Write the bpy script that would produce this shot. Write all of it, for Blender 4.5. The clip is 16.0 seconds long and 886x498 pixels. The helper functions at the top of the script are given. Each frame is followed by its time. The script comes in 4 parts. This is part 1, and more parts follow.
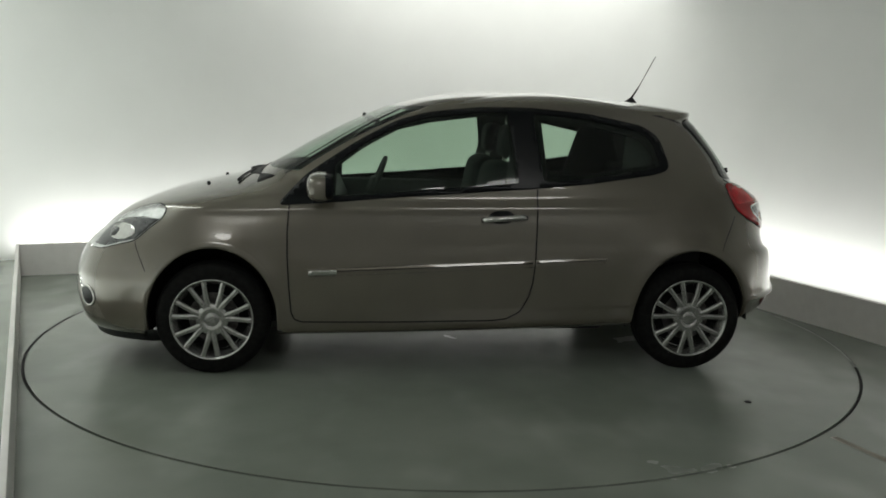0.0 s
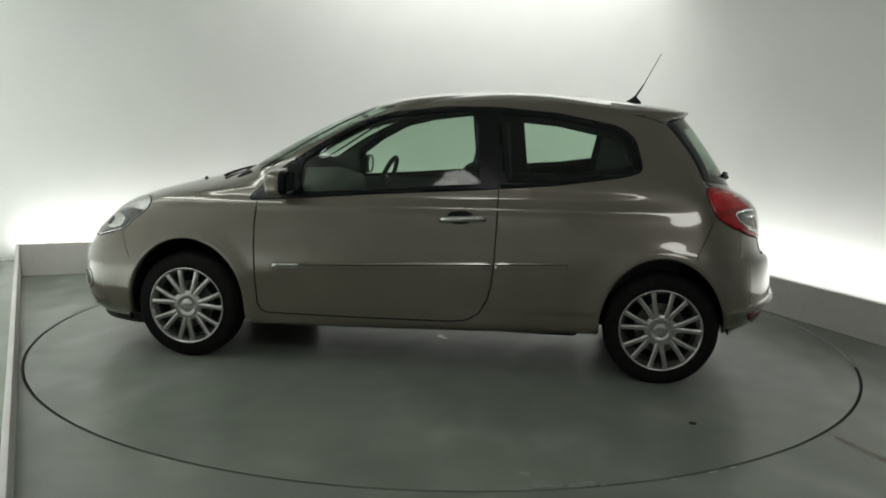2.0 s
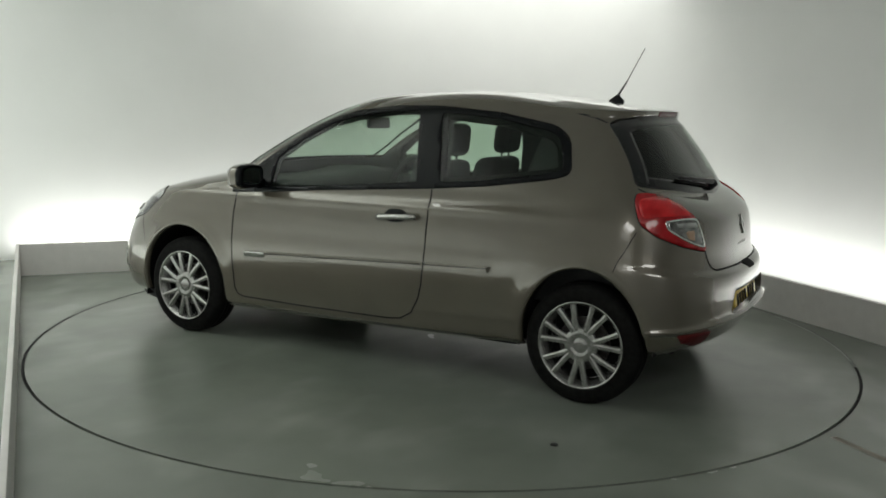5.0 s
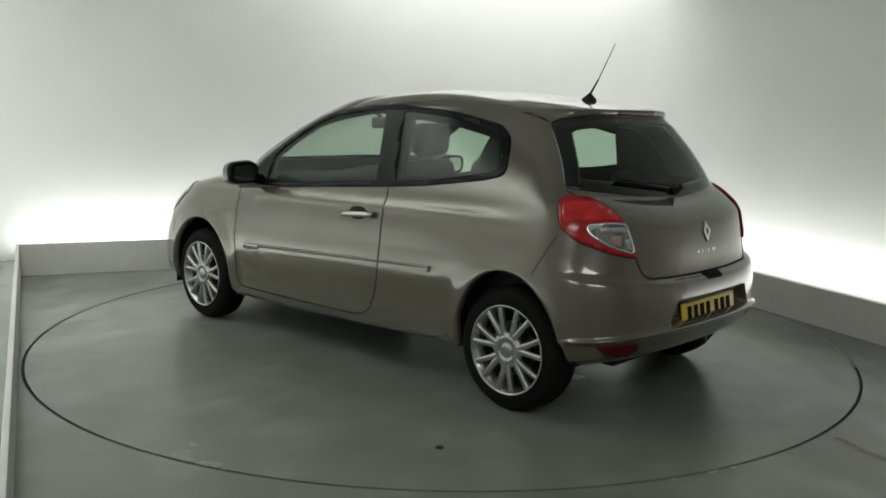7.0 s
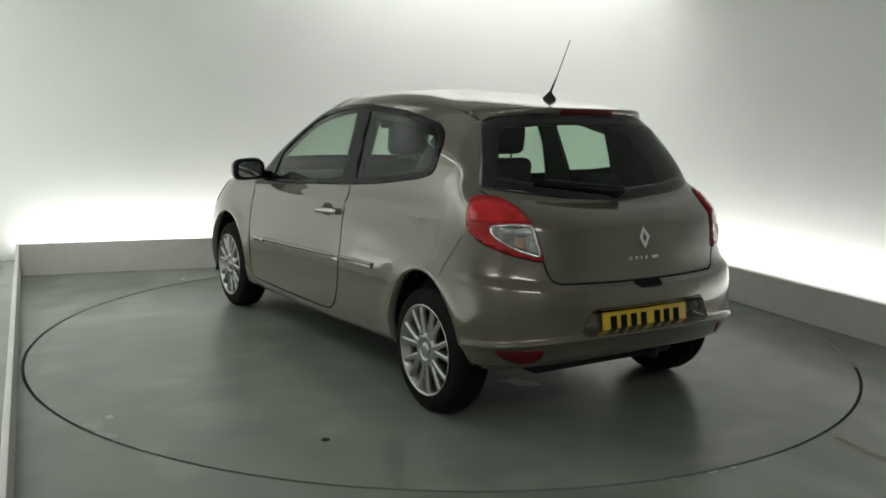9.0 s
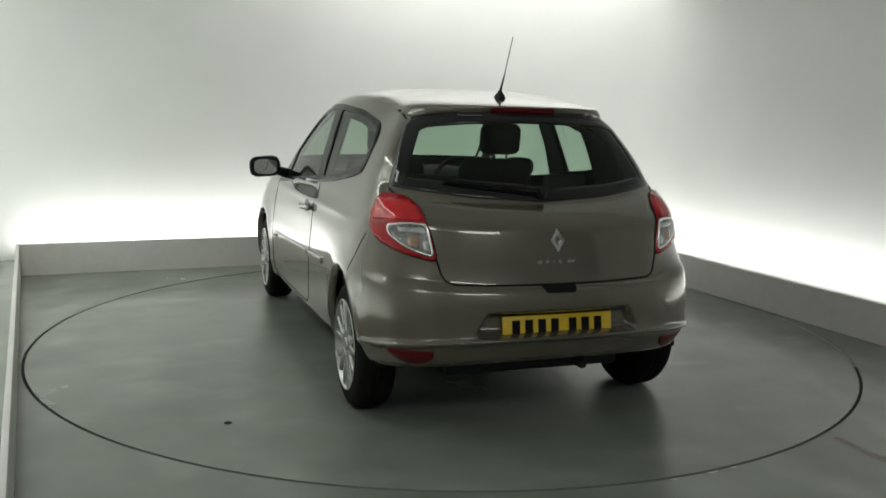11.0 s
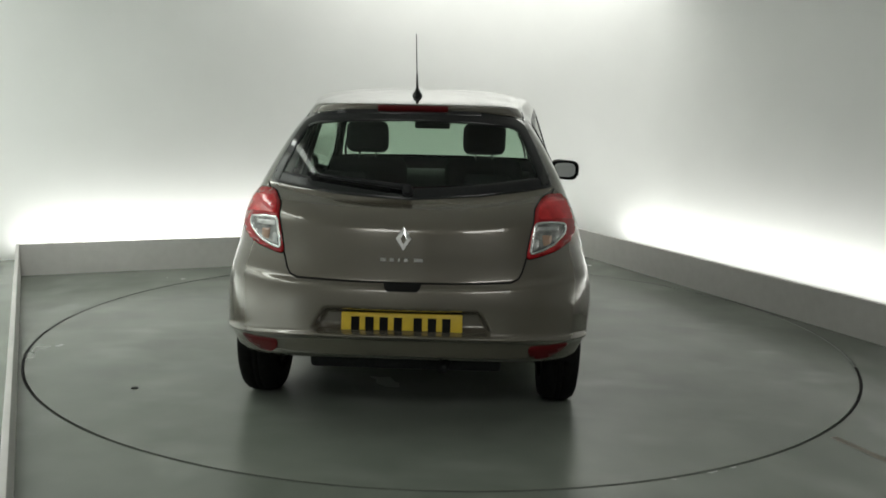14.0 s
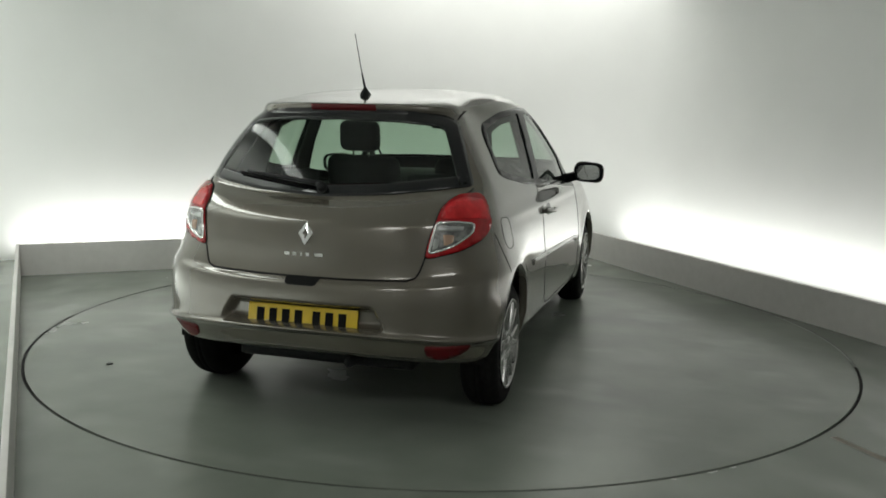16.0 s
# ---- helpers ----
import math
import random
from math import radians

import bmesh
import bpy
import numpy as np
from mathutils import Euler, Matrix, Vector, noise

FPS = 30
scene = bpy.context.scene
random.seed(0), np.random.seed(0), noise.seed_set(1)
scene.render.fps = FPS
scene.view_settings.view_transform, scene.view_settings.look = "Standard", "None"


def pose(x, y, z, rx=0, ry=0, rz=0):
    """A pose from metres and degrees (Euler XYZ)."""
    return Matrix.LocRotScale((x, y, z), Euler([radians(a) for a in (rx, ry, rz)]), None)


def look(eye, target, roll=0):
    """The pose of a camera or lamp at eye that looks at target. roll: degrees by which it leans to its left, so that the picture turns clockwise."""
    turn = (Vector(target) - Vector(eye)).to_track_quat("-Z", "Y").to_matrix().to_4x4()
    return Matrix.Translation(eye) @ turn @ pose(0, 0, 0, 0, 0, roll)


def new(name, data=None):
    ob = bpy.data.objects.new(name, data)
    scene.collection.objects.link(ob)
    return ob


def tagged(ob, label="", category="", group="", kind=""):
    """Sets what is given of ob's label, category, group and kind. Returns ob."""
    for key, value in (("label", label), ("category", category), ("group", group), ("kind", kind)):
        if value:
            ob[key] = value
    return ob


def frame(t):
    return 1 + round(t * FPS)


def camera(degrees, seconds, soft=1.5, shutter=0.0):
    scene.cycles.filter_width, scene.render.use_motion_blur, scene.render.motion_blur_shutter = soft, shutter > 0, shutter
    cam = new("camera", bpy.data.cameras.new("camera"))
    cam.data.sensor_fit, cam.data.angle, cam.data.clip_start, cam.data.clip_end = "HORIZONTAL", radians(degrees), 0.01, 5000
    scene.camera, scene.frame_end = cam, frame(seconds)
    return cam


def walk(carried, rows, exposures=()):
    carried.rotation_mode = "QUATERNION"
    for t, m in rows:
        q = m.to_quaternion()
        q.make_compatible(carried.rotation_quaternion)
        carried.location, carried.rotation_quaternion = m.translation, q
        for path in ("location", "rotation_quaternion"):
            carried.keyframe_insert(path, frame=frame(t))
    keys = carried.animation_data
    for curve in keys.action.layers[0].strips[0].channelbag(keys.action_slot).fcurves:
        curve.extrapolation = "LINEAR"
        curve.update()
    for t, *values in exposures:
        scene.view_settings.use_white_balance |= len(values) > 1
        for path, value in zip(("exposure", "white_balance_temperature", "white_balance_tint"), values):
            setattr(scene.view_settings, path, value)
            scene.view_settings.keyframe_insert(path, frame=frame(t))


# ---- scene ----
# ---- camera: fixed on its stand ----
cam = camera(53.506, 16.0, soft=1.7)
EYE = Vector((0.0, -5.5333, 1.3904))
CAM = look(EYE, EYE + Vector((-0.00158, 0.98800, -0.15447)), 1.274)
walk(cam, [(0.0, CAM), (16.0, CAM)], exposures=[(0.0, 0.0), (16.0, 0.0)])

# ---- plan of the room: axes turned against the camera ----
ROOM = 22.8
KU0, KU1, KV1 = -2.595, 2.478, 2.650      # inner faces of the low boards
KERB_H, KERB_T, TROUGH = 0.26, 0.025, 0.90
WALL_H = 3.6
RING_R = 2.4615


def room(u, v, z=0.0):
    c, s = math.cos(radians(ROOM)), math.sin(radians(ROOM))
    return Vector((c * u - s * v, s * u + c * v, z))


# ---- world and light: strip lamps lie in the trough behind the boards ----
world = bpy.data.worlds.new("world")
world.use_nodes = True
world.node_tree.nodes["Background"].inputs[0].default_value = (0.8, 0.85, 0.82, 1)
world.node_tree.nodes["Background"].inputs[1].default_value = 0.02
scene.world = world


def strip_lamp(name, a, b, aim, power, width=0.10, color=(1.0, 1.0, 0.965)):
    data = bpy.data.lights.new(name, "AREA")
    data.shape = "RECTANGLE"
    a, b = Vector(a), Vector(b)
    data.size, data.size_y = (b - a).length, width
    data.energy, data.color = power, color
    ob = new(name, data)
    mid = (a + b) / 2
    zax = (mid - Vector(aim)).normalized()
    xax = (b - a).normalized()
    yax = zax.cross(xax).normalized()
    zax = xax.cross(yax)
    m = Matrix((xax, yax, zax)).transposed().to_4x4()
    m.translation = mid
    ob.matrix_basis = m
    return ob


# tubes on the trough floor, close under the wall: a narrow bright band above the boards
LZ, LO, AIM = 0.06, 0.70, 1.0
GREENISH = (0.94, 1.0, 0.94)
strip_lamp("trough_lamp", room(KU0, KV1 + LO, LZ), room(KU1, KV1 + LO, LZ), room((KU0 + KU1) / 2, KV1 + 0.86, AIM), 33)
strip_lamp("trough_lamp", room(KU1 + 0.68, KV1 + 0.1, LZ), room(KU1 + 0.68, -2.9, LZ), room(KU1 + 0.86, 0.0, AIM), 33)
strip_lamp("trough_lamp", room(KU0 + 0.26 - LO, -2.6, LZ), room(KU0 - LO, KV1, LZ), room(KU0 - 0.86, 0.0, AIM), 34, color=GREENISH)

# panels under the ceiling: middle, turn, tilt, length, width, watts, colour. Two hang behind the camera, two wash the back and left walls.
WASH_BACK, WASH_LEFT, NEUTRAL = room(1.75, KV1 - 0.10), room(KU0 - 0.20, 0.4), (1.0, 1.0, 0.965)
CEILING_LAMPS = [((-1.5, -6.0), 28.0, 0.0, 1.9, 1.3, 38.0, NEUTRAL), ((1.7, -5.9), 28.0, 0.0, 1.9, 1.3, 38.0, NEUTRAL),
                 (WASH_BACK.xy[:], ROOM, 40.0, 3.6, 0.50, 31.0, NEUTRAL), (WASH_LEFT.xy[:], ROOM + 90, 40.0, 3.6, 0.70, 46.0, GREENISH)]


def panel_pose(cx, cy, turn, tilt, wide):
    """The pose of a ceiling panel's housing, hung low enough to clear the ceiling when tilted."""
    return pose(cx, cy, WALL_H - 0.03 - 0.5 * (wide + 0.06) * math.sin(radians(tilt)), tilt, 0, turn)


for (cx, cy), turn, tilt, long, wide, watts, tint in CEILING_LAMPS:
    m = panel_pose(cx, cy, turn, tilt, wide)
    strip_lamp("ceiling_lamp", m @ Vector((-long / 2, 0, -0.10)), m @ Vector((long / 2, 0, -0.10)), m @ Vector((0, 0, -1)), watts, wide, tint)


# ---- materials ----
def material(name, color, rough=0.5, metal=0.0, coat=0.0, coat_rough=0.03, spec=0.5):
    m = bpy.data.materials.new(name)
    m.use_nodes = True
    b = m.node_tree.nodes["Principled BSDF"]
    b.inputs["Base Color"].default_value = (*color, 1)
    b.inputs["Roughness"].default_value = rough
    b.inputs["Metallic"].default_value = metal
    b.inputs["Coat Weight"].default_value = coat
    b.inputs["Coat Roughness"].default_value = coat_rough
    b.inputs["Specular IOR Level"].default_value = spec
    return m


def vary(m, scale, dark, light, detail=4.0, rough=None, bump=0.0, bump_scale=None, second=None):
    """Object-space noise between two colours, with a second finer scale, roughness and relief."""
    t = m.node_tree
    b = t.nodes["Principled BSDF"]
    co = t.nodes.new("ShaderNodeTexCoord")

    def grain(s, d):
        n = t.nodes.new("ShaderNodeTexNoise")
        n.inputs["Scale"].default_value, n.inputs["Detail"].default_value = s, d
        t.links.new(co.outputs["Object"], n.inputs["Vector"])
        return n
    n1 = grain(scale, detail)
    fac = n1.outputs["Fac"]
    if second:
        n2 = grain(second, 3.0)
        mix = t.nodes.new("ShaderNodeMath")
        mix.operation = "MULTIPLY_ADD"
        mix.inputs[1].default_value = 0.5
        t.links.new(n2.outputs["Fac"], mix.inputs[0])
        half = t.nodes.new("ShaderNodeMath")
        half.operation = "MULTIPLY"
        half.inputs[1].default_value = 0.5
        t.links.new(n1.outputs["Fac"], half.inputs[0])
        t.links.new(half.outputs[0], mix.inputs[2])
        fac = mix.outputs[0]
    ramp = t.nodes.new("ShaderNodeValToRGB")
    ramp.color_ramp.elements[0].position, ramp.color_ramp.elements[1].position = 0.32, 0.68
    ramp.color_ramp.elements[0].color, ramp.color_ramp.elements[1].color = (*dark, 1), (*light, 1)
    t.links.new(fac, ramp.inputs["Fac"])
    t.links.new(ramp.outputs["Color"], b.inputs["Base Color"])
    if rough:
        mr = t.nodes.new("ShaderNodeMapRange")
        mr.inputs["To Min"].default_value, mr.inputs["To Max"].default_value = rough
        mr.inputs["From Min"].default_value, mr.inputs["From Max"].default_value = 0.3, 0.7
        t.links.new(fac, mr.inputs["Value"])
        t.links.new(mr.outputs["Result"], b.inputs["Roughness"])
    if bump:
        n3 = grain(bump_scale or scale * 6, 4.0)
        bp = t.nodes.new("ShaderNodeBump")
        bp.inputs["Strength"].default_value, bp.inputs["Distance"].default_value = bump, 0.004
        t.links.new(n3.outputs["Fac"], bp.inputs["Height"])
        t.links.new(bp.outputs["Normal"], b.inputs["Normal"])
    return m


PAINT = vary(material("beige_paint", (0.14, 0.128, 0.104), 0.25, 0.34, 1.0, 0.02), 900.0,
             (0.118, 0.105, 0.081), (0.145, 0.129, 0.100), 2.0, second=3.0)
PAINT.node_tree.nodes["Principled BSDF"].inputs["Coat IOR"].default_value = 1.7
TRIM = vary(material("black_trim", (0.012, 0.013, 0.014), 0.5, spec=0.25), 60.0, (0.010, 0.011, 0.012), (0.018, 0.019, 0.020))
GLOSS_BLACK = material("gloss_black", (0.006, 0.007, 0.008), 0.24, 0.0, 0.0, 0.03, 0.18)
GLASS_EDGE = material("black_glass_edge", (0.008, 0.009, 0.010), 0.05, spec=0.6)
SEAM = material("seam_shadow", (0.008, 0.008, 0.008), 0.8, spec=0.15)
RUBBER = vary(material("tyre_rubber", (0.008, 0.008, 0.008), 0.75, spec=0.1), 40.0, (0.006, 0.006, 0.006), (0.011, 0.011, 0.0105), bump=0.2)
ALLOY = vary(material("silver_alloy", (0.55, 0.55, 0.54), 0.26, 0.85, 0.5), 30.0, (0.31, 0.31, 0.30), (0.43, 0.43, 0.42))
STEEL = vary(material("brake_steel", (0.25, 0.24, 0.23), 0.4, 0.9), 25.0, (0.07, 0.066, 0.062), (0.16, 0.155, 0.15))
CHROME = material("chrome", (0.85, 0.85, 0.85), 0.08, 1.0)
RED = vary(material("red_lens", (0.46, 0.010, 0.014), 0.16, 0.0, 0.35), 18.0, (0.30, 0.004, 0.007), (0.46, 0.008, 0.013), 2.0)
BRIGHT_RED = vary(material("bright_red_lens", (0.80, 0.03, 0.03), 0.12, 0.0, 0.4), 14.0, (0.50, 0.006, 0.011), (0.78, 0.015, 0.022), 2.0)
DARK_RED = material("dark_red_lens", (0.10, 0.005, 0.007), 0.3, 0.0, 0.0, spec=0.25)
CLEAR_LENS = vary(material("clear_lens", (0.55, 0.56, 0.55), 0.16, 0.45, 1.0), 22.0, (0.40, 0.41, 0.41), (0.58, 0.59, 0.58), 1.0)
REVERSE_LENS = vary(material("dark_clear_lens", (0.22, 0.225, 0.225), 0.12, 0.5, 1.0), 30.0, (0.10, 0.102, 0.10), (0.40, 0.40, 0.39), 2.0)
YELLOW = vary(material("yellow_plate", (0.60, 0.40, 0.02), 0.4, 0.0, 0.3), 20.0, (0.66, 0.45, 0.018), (0.74, 0.52, 0.022))
FABRIC = vary(material("charcoal_fabric", (0.022, 0.024, 0.026), 0.9), 80.0, (0.016, 0.018, 0.020), (0.030, 0.032, 0.034))
DASH = vary(material("dashboard_plastic", (0.022, 0.023, 0.024), 0.6), 120.0, (0.018, 0.019, 0.020), (0.030, 0.031, 0.032), bump=0.2)
LINING = material("roof_lining", (0.10, 0.10, 0.095), 0.9)
BOARD = vary(material("painted_board", (0.70, 0.68, 0.66), 0.5), 1.6, (0.66, 0.64, 0.62), (0.74, 0.72, 0.70), second=14.0, bump=0.1)
WALL = vary(material("white_wall", (0.80, 0.81, 0.79), 0.75), 0.7, (0.77, 0.78, 0.76), (0.83, 0.84, 0.82), bump=0.05, bump_scale=30.0)
FLOOR = vary(material("grey_floor_paint", (0.26, 0.28, 0.26), 0.4, spec=0.55), 1.2, (0.165, 0.187, 0.157), (0.215, 0.238, 0.202),
             2.0, rough=(0.265, 0.275), second=2.9)


def mottle(m, color, scale, low, high, amount, stretch=(1.0, 1.0, 1.0), detail=9.0):
    """Noise patches with ragged edges, pale or dark, laid over the base colour."""
    t = m.node_tree
    b = t.nodes["Principled BSDF"]
    co, mp, n = (t.nodes.new("ShaderNode" + k) for k in ("TexCoord", "Mapping", "TexNoise"))
    mp.inputs["Scale"].default_value = stretch
    n.inputs["Scale"].default_value, n.inputs["Detail"].default_value = scale, detail
    n.inputs["Roughness"].default_value = 0.5
    t.links.new(co.outputs["Object"], mp.inputs["Vector"])
    t.links.new(mp.outputs["Vector"], n.inputs["Vector"])
    mr = t.nodes.new("ShaderNodeMapRange")
    mr.interpolation_type = "SMOOTHSTEP"
    mr.inputs["From Min"].default_value, mr.inputs["From Max"].default_value = low, high
    mr.inputs["To Max"].default_value = amount
    t.links.new(n.outputs["Fac"], mr.inputs["Value"])
    mix = t.nodes.new("ShaderNodeMix")
    mix.data_type = "RGBA"
    t.links.new(b.inputs["Base Color"].links[0].from_socket, mix.inputs[6])
    mix.inputs[7].default_value = (*color, 1)
    t.links.new(mr.outputs["Result"], mix.inputs[0])
    t.links.new(mix.outputs[2], b.inputs["Base Color"])


# pale mottled sheen of the bright walls, put into the colour; then smudges
mottle(FLOOR, (0.38, 0.40, 0.365), 1.1, 0.45, 0.95, 0.6, detail=2.0)
mottle(FLOOR, (0.42, 0.44, 0.405), 2.4, 0.50, 0.92, 0.5, (1.0, 0.6, 1.0), 2.5)
mottle(FLOOR, (0.150, 0.175, 0.150), 1.1, 0.50, 0.80, 0.6, (1.0, 0.5, 1.0), 2.0)
DUST = vary(material("grey_dust", (0.20, 0.215, 0.20), 0.8), 8.0, (0.14, 0.15, 0.14), (0.24, 0.255, 0.235))
RUST = vary(material("rusty_line", (0.24, 0.20, 0.15), 0.6), 3.0, (0.22, 0.19, 0.145), (0.26, 0.25, 0.21))
GAP = material("gap_dark", (0.015, 0.016, 0.015), 0.8)
MIRROR = material("mirror_glass", (0.75, 0.77, 0.76), 0.02, 1.0)


def pane_material(name, tint, gloss=0.07):
    m = bpy.data.materials.new(name)
    m.use_nodes = True
    t = m.node_tree
    t.nodes.remove(t.nodes["Principled BSDF"])
    out = t.nodes["Material Output"]
    tr, gl, mix, fr = (t.nodes.new("ShaderNodeBsdf" + k) if k in ("Transparent", "Glossy") else t.nodes.new(k)
                       for k in ("Transparent", "Glossy", "ShaderNodeMixShader", "ShaderNodeLayerWeight"))
    tr.inputs[0].default_value = (*tint, 1)
    gl.inputs["Roughness"].default_value = 0.02
    fr.inputs["Blend"].default_value = 0.5
    edge, gain = t.nodes.new("ShaderNodeMath"), t.nodes.new("ShaderNodeMath")
    edge.operation, edge.inputs[1].default_value = "POWER", 4.5
    gain.operation, gain.inputs[1].default_value, gain.inputs[2].default_value = "MULTIPLY_ADD", 0.9, gloss
    t.links.new(fr.outputs["Facing"], edge.inputs[0])
    t.links.new(edge.outputs[0], gain.inputs[0])
    t.links.new(gain.outputs[0], mix.inputs[0])
    t.links.new(tr.outputs[0], mix.inputs[1])
    t.links.new(gl.outputs[0], mix.inputs[2])
    t.links.new(mix.outputs[0], out.inputs["Surface"])
    return m


GLASS = pane_material("tinted_glass", (0.63, 0.745, 0.655), 0.045)


# ---- mesh helpers ----
def mesh_of(name, bm, mat, smooth=True):
    me = bpy.data.meshes.new(name)
    bm.normal_update()
    bm.to_mesh(me)
    bm.free()
    if mat:
        me.materials.append(mat)
    if smooth:
        me.shade_smooth()
    return me


def part(name, bm, mat, parent, label="", smooth=True):
    ob = new(name, mesh_of(name, bm, mat, smooth))
    ob.parent = parent
    return tagged(ob, label) if label else ob


def box(bm, x0, x1, y0, y1, z0, z1, bevel=0.0, seg=2):
    r = bmesh.ops.create_cube(bm, size=1.0)["verts"]
    for v in r:
        v.co = Vector((x0 + (v.co.x + 0.5) * (x1 - x0), y0 + (v.co.y + 0.5) * (y1 - y0), z0 + (v.co.z + 0.5) * (z1 - z0)))
    if bevel:
        es = list({e for v in r for e in v.link_edges})
        bmesh.ops.bevel(bm, geom=es, offset=bevel, segments=seg, affect="EDGES", profile=0.5)
    return bm


def tube(bm, pts, r, n=8, taper=1.0):
    """A round bar along points; taper: end radius over start radius."""
    pts = [Vector(p) for p in pts]
    rings = []
    for i, p in enumerate(pts):
        d = (pts[min(i + 1, len(pts) - 1)] - pts[max(i - 1, 0)]).normalized()
        a = d.cross(Vector((0, 0, 1)) if abs(d.z) < 0.9 else Vector((1, 0, 0))).normalized()
        b = d.cross(a)
        rr = r * (1 + (taper - 1) * i / max(1, len(pts) - 1))
        rings.append([bm.verts.new(p + rr * (math.cos(k * math.tau / n) * a + math.sin(k * math.tau / n) * b)) for k in range(n)])
    for r0, r1 in zip(rings, rings[1:]):
        for k in range(n):
            bm.faces.new((r0[k], r0[(k + 1) % n], r1[(k + 1) % n], r1[k]))
    bm.faces.new(rings[0][::-1])
    bm.faces.new(rings[-1])
    return bm


def lathe(bm, profile, n=64, axis="y"):
    """Turns (radius, offset) pairs about an axis."""
    rows = []
    for r, o in profile:
        row = []
        for k in range(n):
            c, s = math.cos(k * math.tau / n) * r, math.sin(k * math.tau / n) * r
            row.append(bm.verts.new((c, o, s) if axis == "y" else (c, s, o)))
        rows.append(row)
    for a, b in zip(rows, rows[1:]):
        for k in range(n):
            bm.faces.new((a[k], a[(k + 1) % n], b[(k + 1) % n], b[k]))
    bmesh.ops.recalc_face_normals(bm, faces=bm.faces)
    return bm


# ---- the room ----
def wall_path():
    """Plan of the wall behind the trough, with rounded corners, in room axes."""
    u0, u1, v1, r = KU0 - TROUGH, KU1 + TROUGH, KV1 + TROUGH, 1.1
    pts = [(u0, -7.4)]
    for k in range(13):
        a = math.pi - k * math.pi / 24
        pts.append((u0 + r + r * math.cos(a), v1 - r + r * math.sin(a)))
    for k in range(13):
        a = math.pi / 2 - k * math.pi / 24
        pts.append((u1 - r + r * math.cos(a), v1 - r + r * math.sin(a)))
    pts.append((u1, -7.4))
    return pts


def build_room():
    bm = bmesh.new()
    pts = wall_path()
    for off in (0.0, 0.12):
        cu, cv = 0.0, 0.0
        rows = []
        for i, (u, v) in enumerate(pts):
            a, b = Vector(pts[max(i - 1, 0)]), Vector(pts[min(i + 1, len(pts) - 1)])
            d = (b - a).normalized()
            q = Vector((u, v)) + off * Vector((-d.y, d.x))
            rows.append((bm.verts.new(room(q.x, q.y, -0.02)), bm.verts.new(room(q.x, q.y, WALL_H))))
        for (a0, a1), (b0, b1) in zip(rows, rows[1:]):
            bm.faces.new((a0, b0, b1, a1))
    me = mesh_of("wall_cyclorama", bm, WALL)
    tagged(new("wall_cyclorama", me), "smooth white studio wall with rounded corners", "wall", kind="structure")
    u0, u1 = KU0 - TROUGH - 0.2, KU1 + TROUGH + 0.2
    # unseen wall added behind the camera to close the room
    bm = bmesh.new()
    bm.faces.new([bm.verts.new(room(u, v, z)) for u, v, z in ((u0, -7.5, -0.02), (u1, -7.5, -0.02), (u1, -7.5, WALL_H), (u0, -7.5, WALL_H))])
    tagged(new("unseen_wall_behind", mesh_of("unseen_wall_behind", bm, DARKWALL)), "plain grey unseen wall added behind the camera stand for reflections", "wall", kind="structure")
    # unseen ceiling, added so that the lamps' light bounces back down
    bm = bmesh.new()
    bm.faces.new([bm.verts.new(room(u, v, WALL_H)) for u, v in ((u0, -7.6), (u0, KV1 + 1), (u1, KV1 + 1), (u1, -7.6))])
    tagged(new("ceiling", mesh_of("ceiling", bm, CEIL)), "plain pale unseen ceiling, added to bounce light into the studio", "ceiling", kind="structure")
    # floor round the turntable
    bm = bmesh.new()
    n = 128
    inner = [bm.verts.new((RING_R * math.cos(k * math.tau / n), RING_R * math.sin(k * math.tau / n), 0)) for k in range(n)]
    outer = []
    for k in range(n):
        c, s = math.cos(k * math.tau / n - radians(ROOM)), math.sin(k * math.tau / n - radians(ROOM))
        lim = min((u1 if c > 0 else -u0) / max(abs(c), 1e-6), (KV1 + 0.9 if s > 0 else 7.55) / max(abs(s), 1e-6))
        outer.append(bm.verts.new(room(c * lim, s * lim)))
    for k in range(n):
        bm.faces.new((inner[k], outer[k], outer[(k + 1) % n], inner[(k + 1) % n]))
    for u, v in ((u0, KV1 + 0.9), (u1, KV1 + 0.9), (u0, -7.55), (u1, -7.55)):
        q = room(u, v)
        near = sorted(range(n), key=lambda k: (outer[k].co - q).length)[:2]
        a, b = sorted(near)
        if (a + 1) % n != b:
            a, b = b, a
        bm.faces.new((outer[a], bm.verts.new(q), outer[b]))
    bmesh.ops.recalc_face_normals(bm, faces=bm.faces)
    bm.faces.ensure_lookup_table()
    if bm.faces[0].normal.z < 0:
        bmesh.ops.reverse_faces(bm, faces=bm.faces)
    tagged(new("floor", mesh_of("floor", bm, FLOOR, False)), "grey-green painted concrete studio floor, smudged, pale wall sheen put into its colour", "floor", kind="structure")
    bm = bmesh.new()
    ring = [[bm.verts.new((r * math.cos(k * math.tau / n), r * math.sin(k * math.tau / n), -0.012)) for k in range(n)] for r in (RING_R - 0.06, RING_R + 0.03)]
    for k in range(n):
        bm.faces.new((ring[0][k], ring[1][k], ring[1][(k + 1) % n], ring[0][(k + 1) % n]))
    # dust has filled part of the gap by the far board
    bm2 = bmesh.new()
    arc = np.linspace(radians(-15.5), radians(70), 40)
    rr = [[bm2.verts.new((r * math.cos(a), r * math.sin(a), -0.002)) for a in arc] for r in (RING_R - 0.015, RING_R - 0.001)]
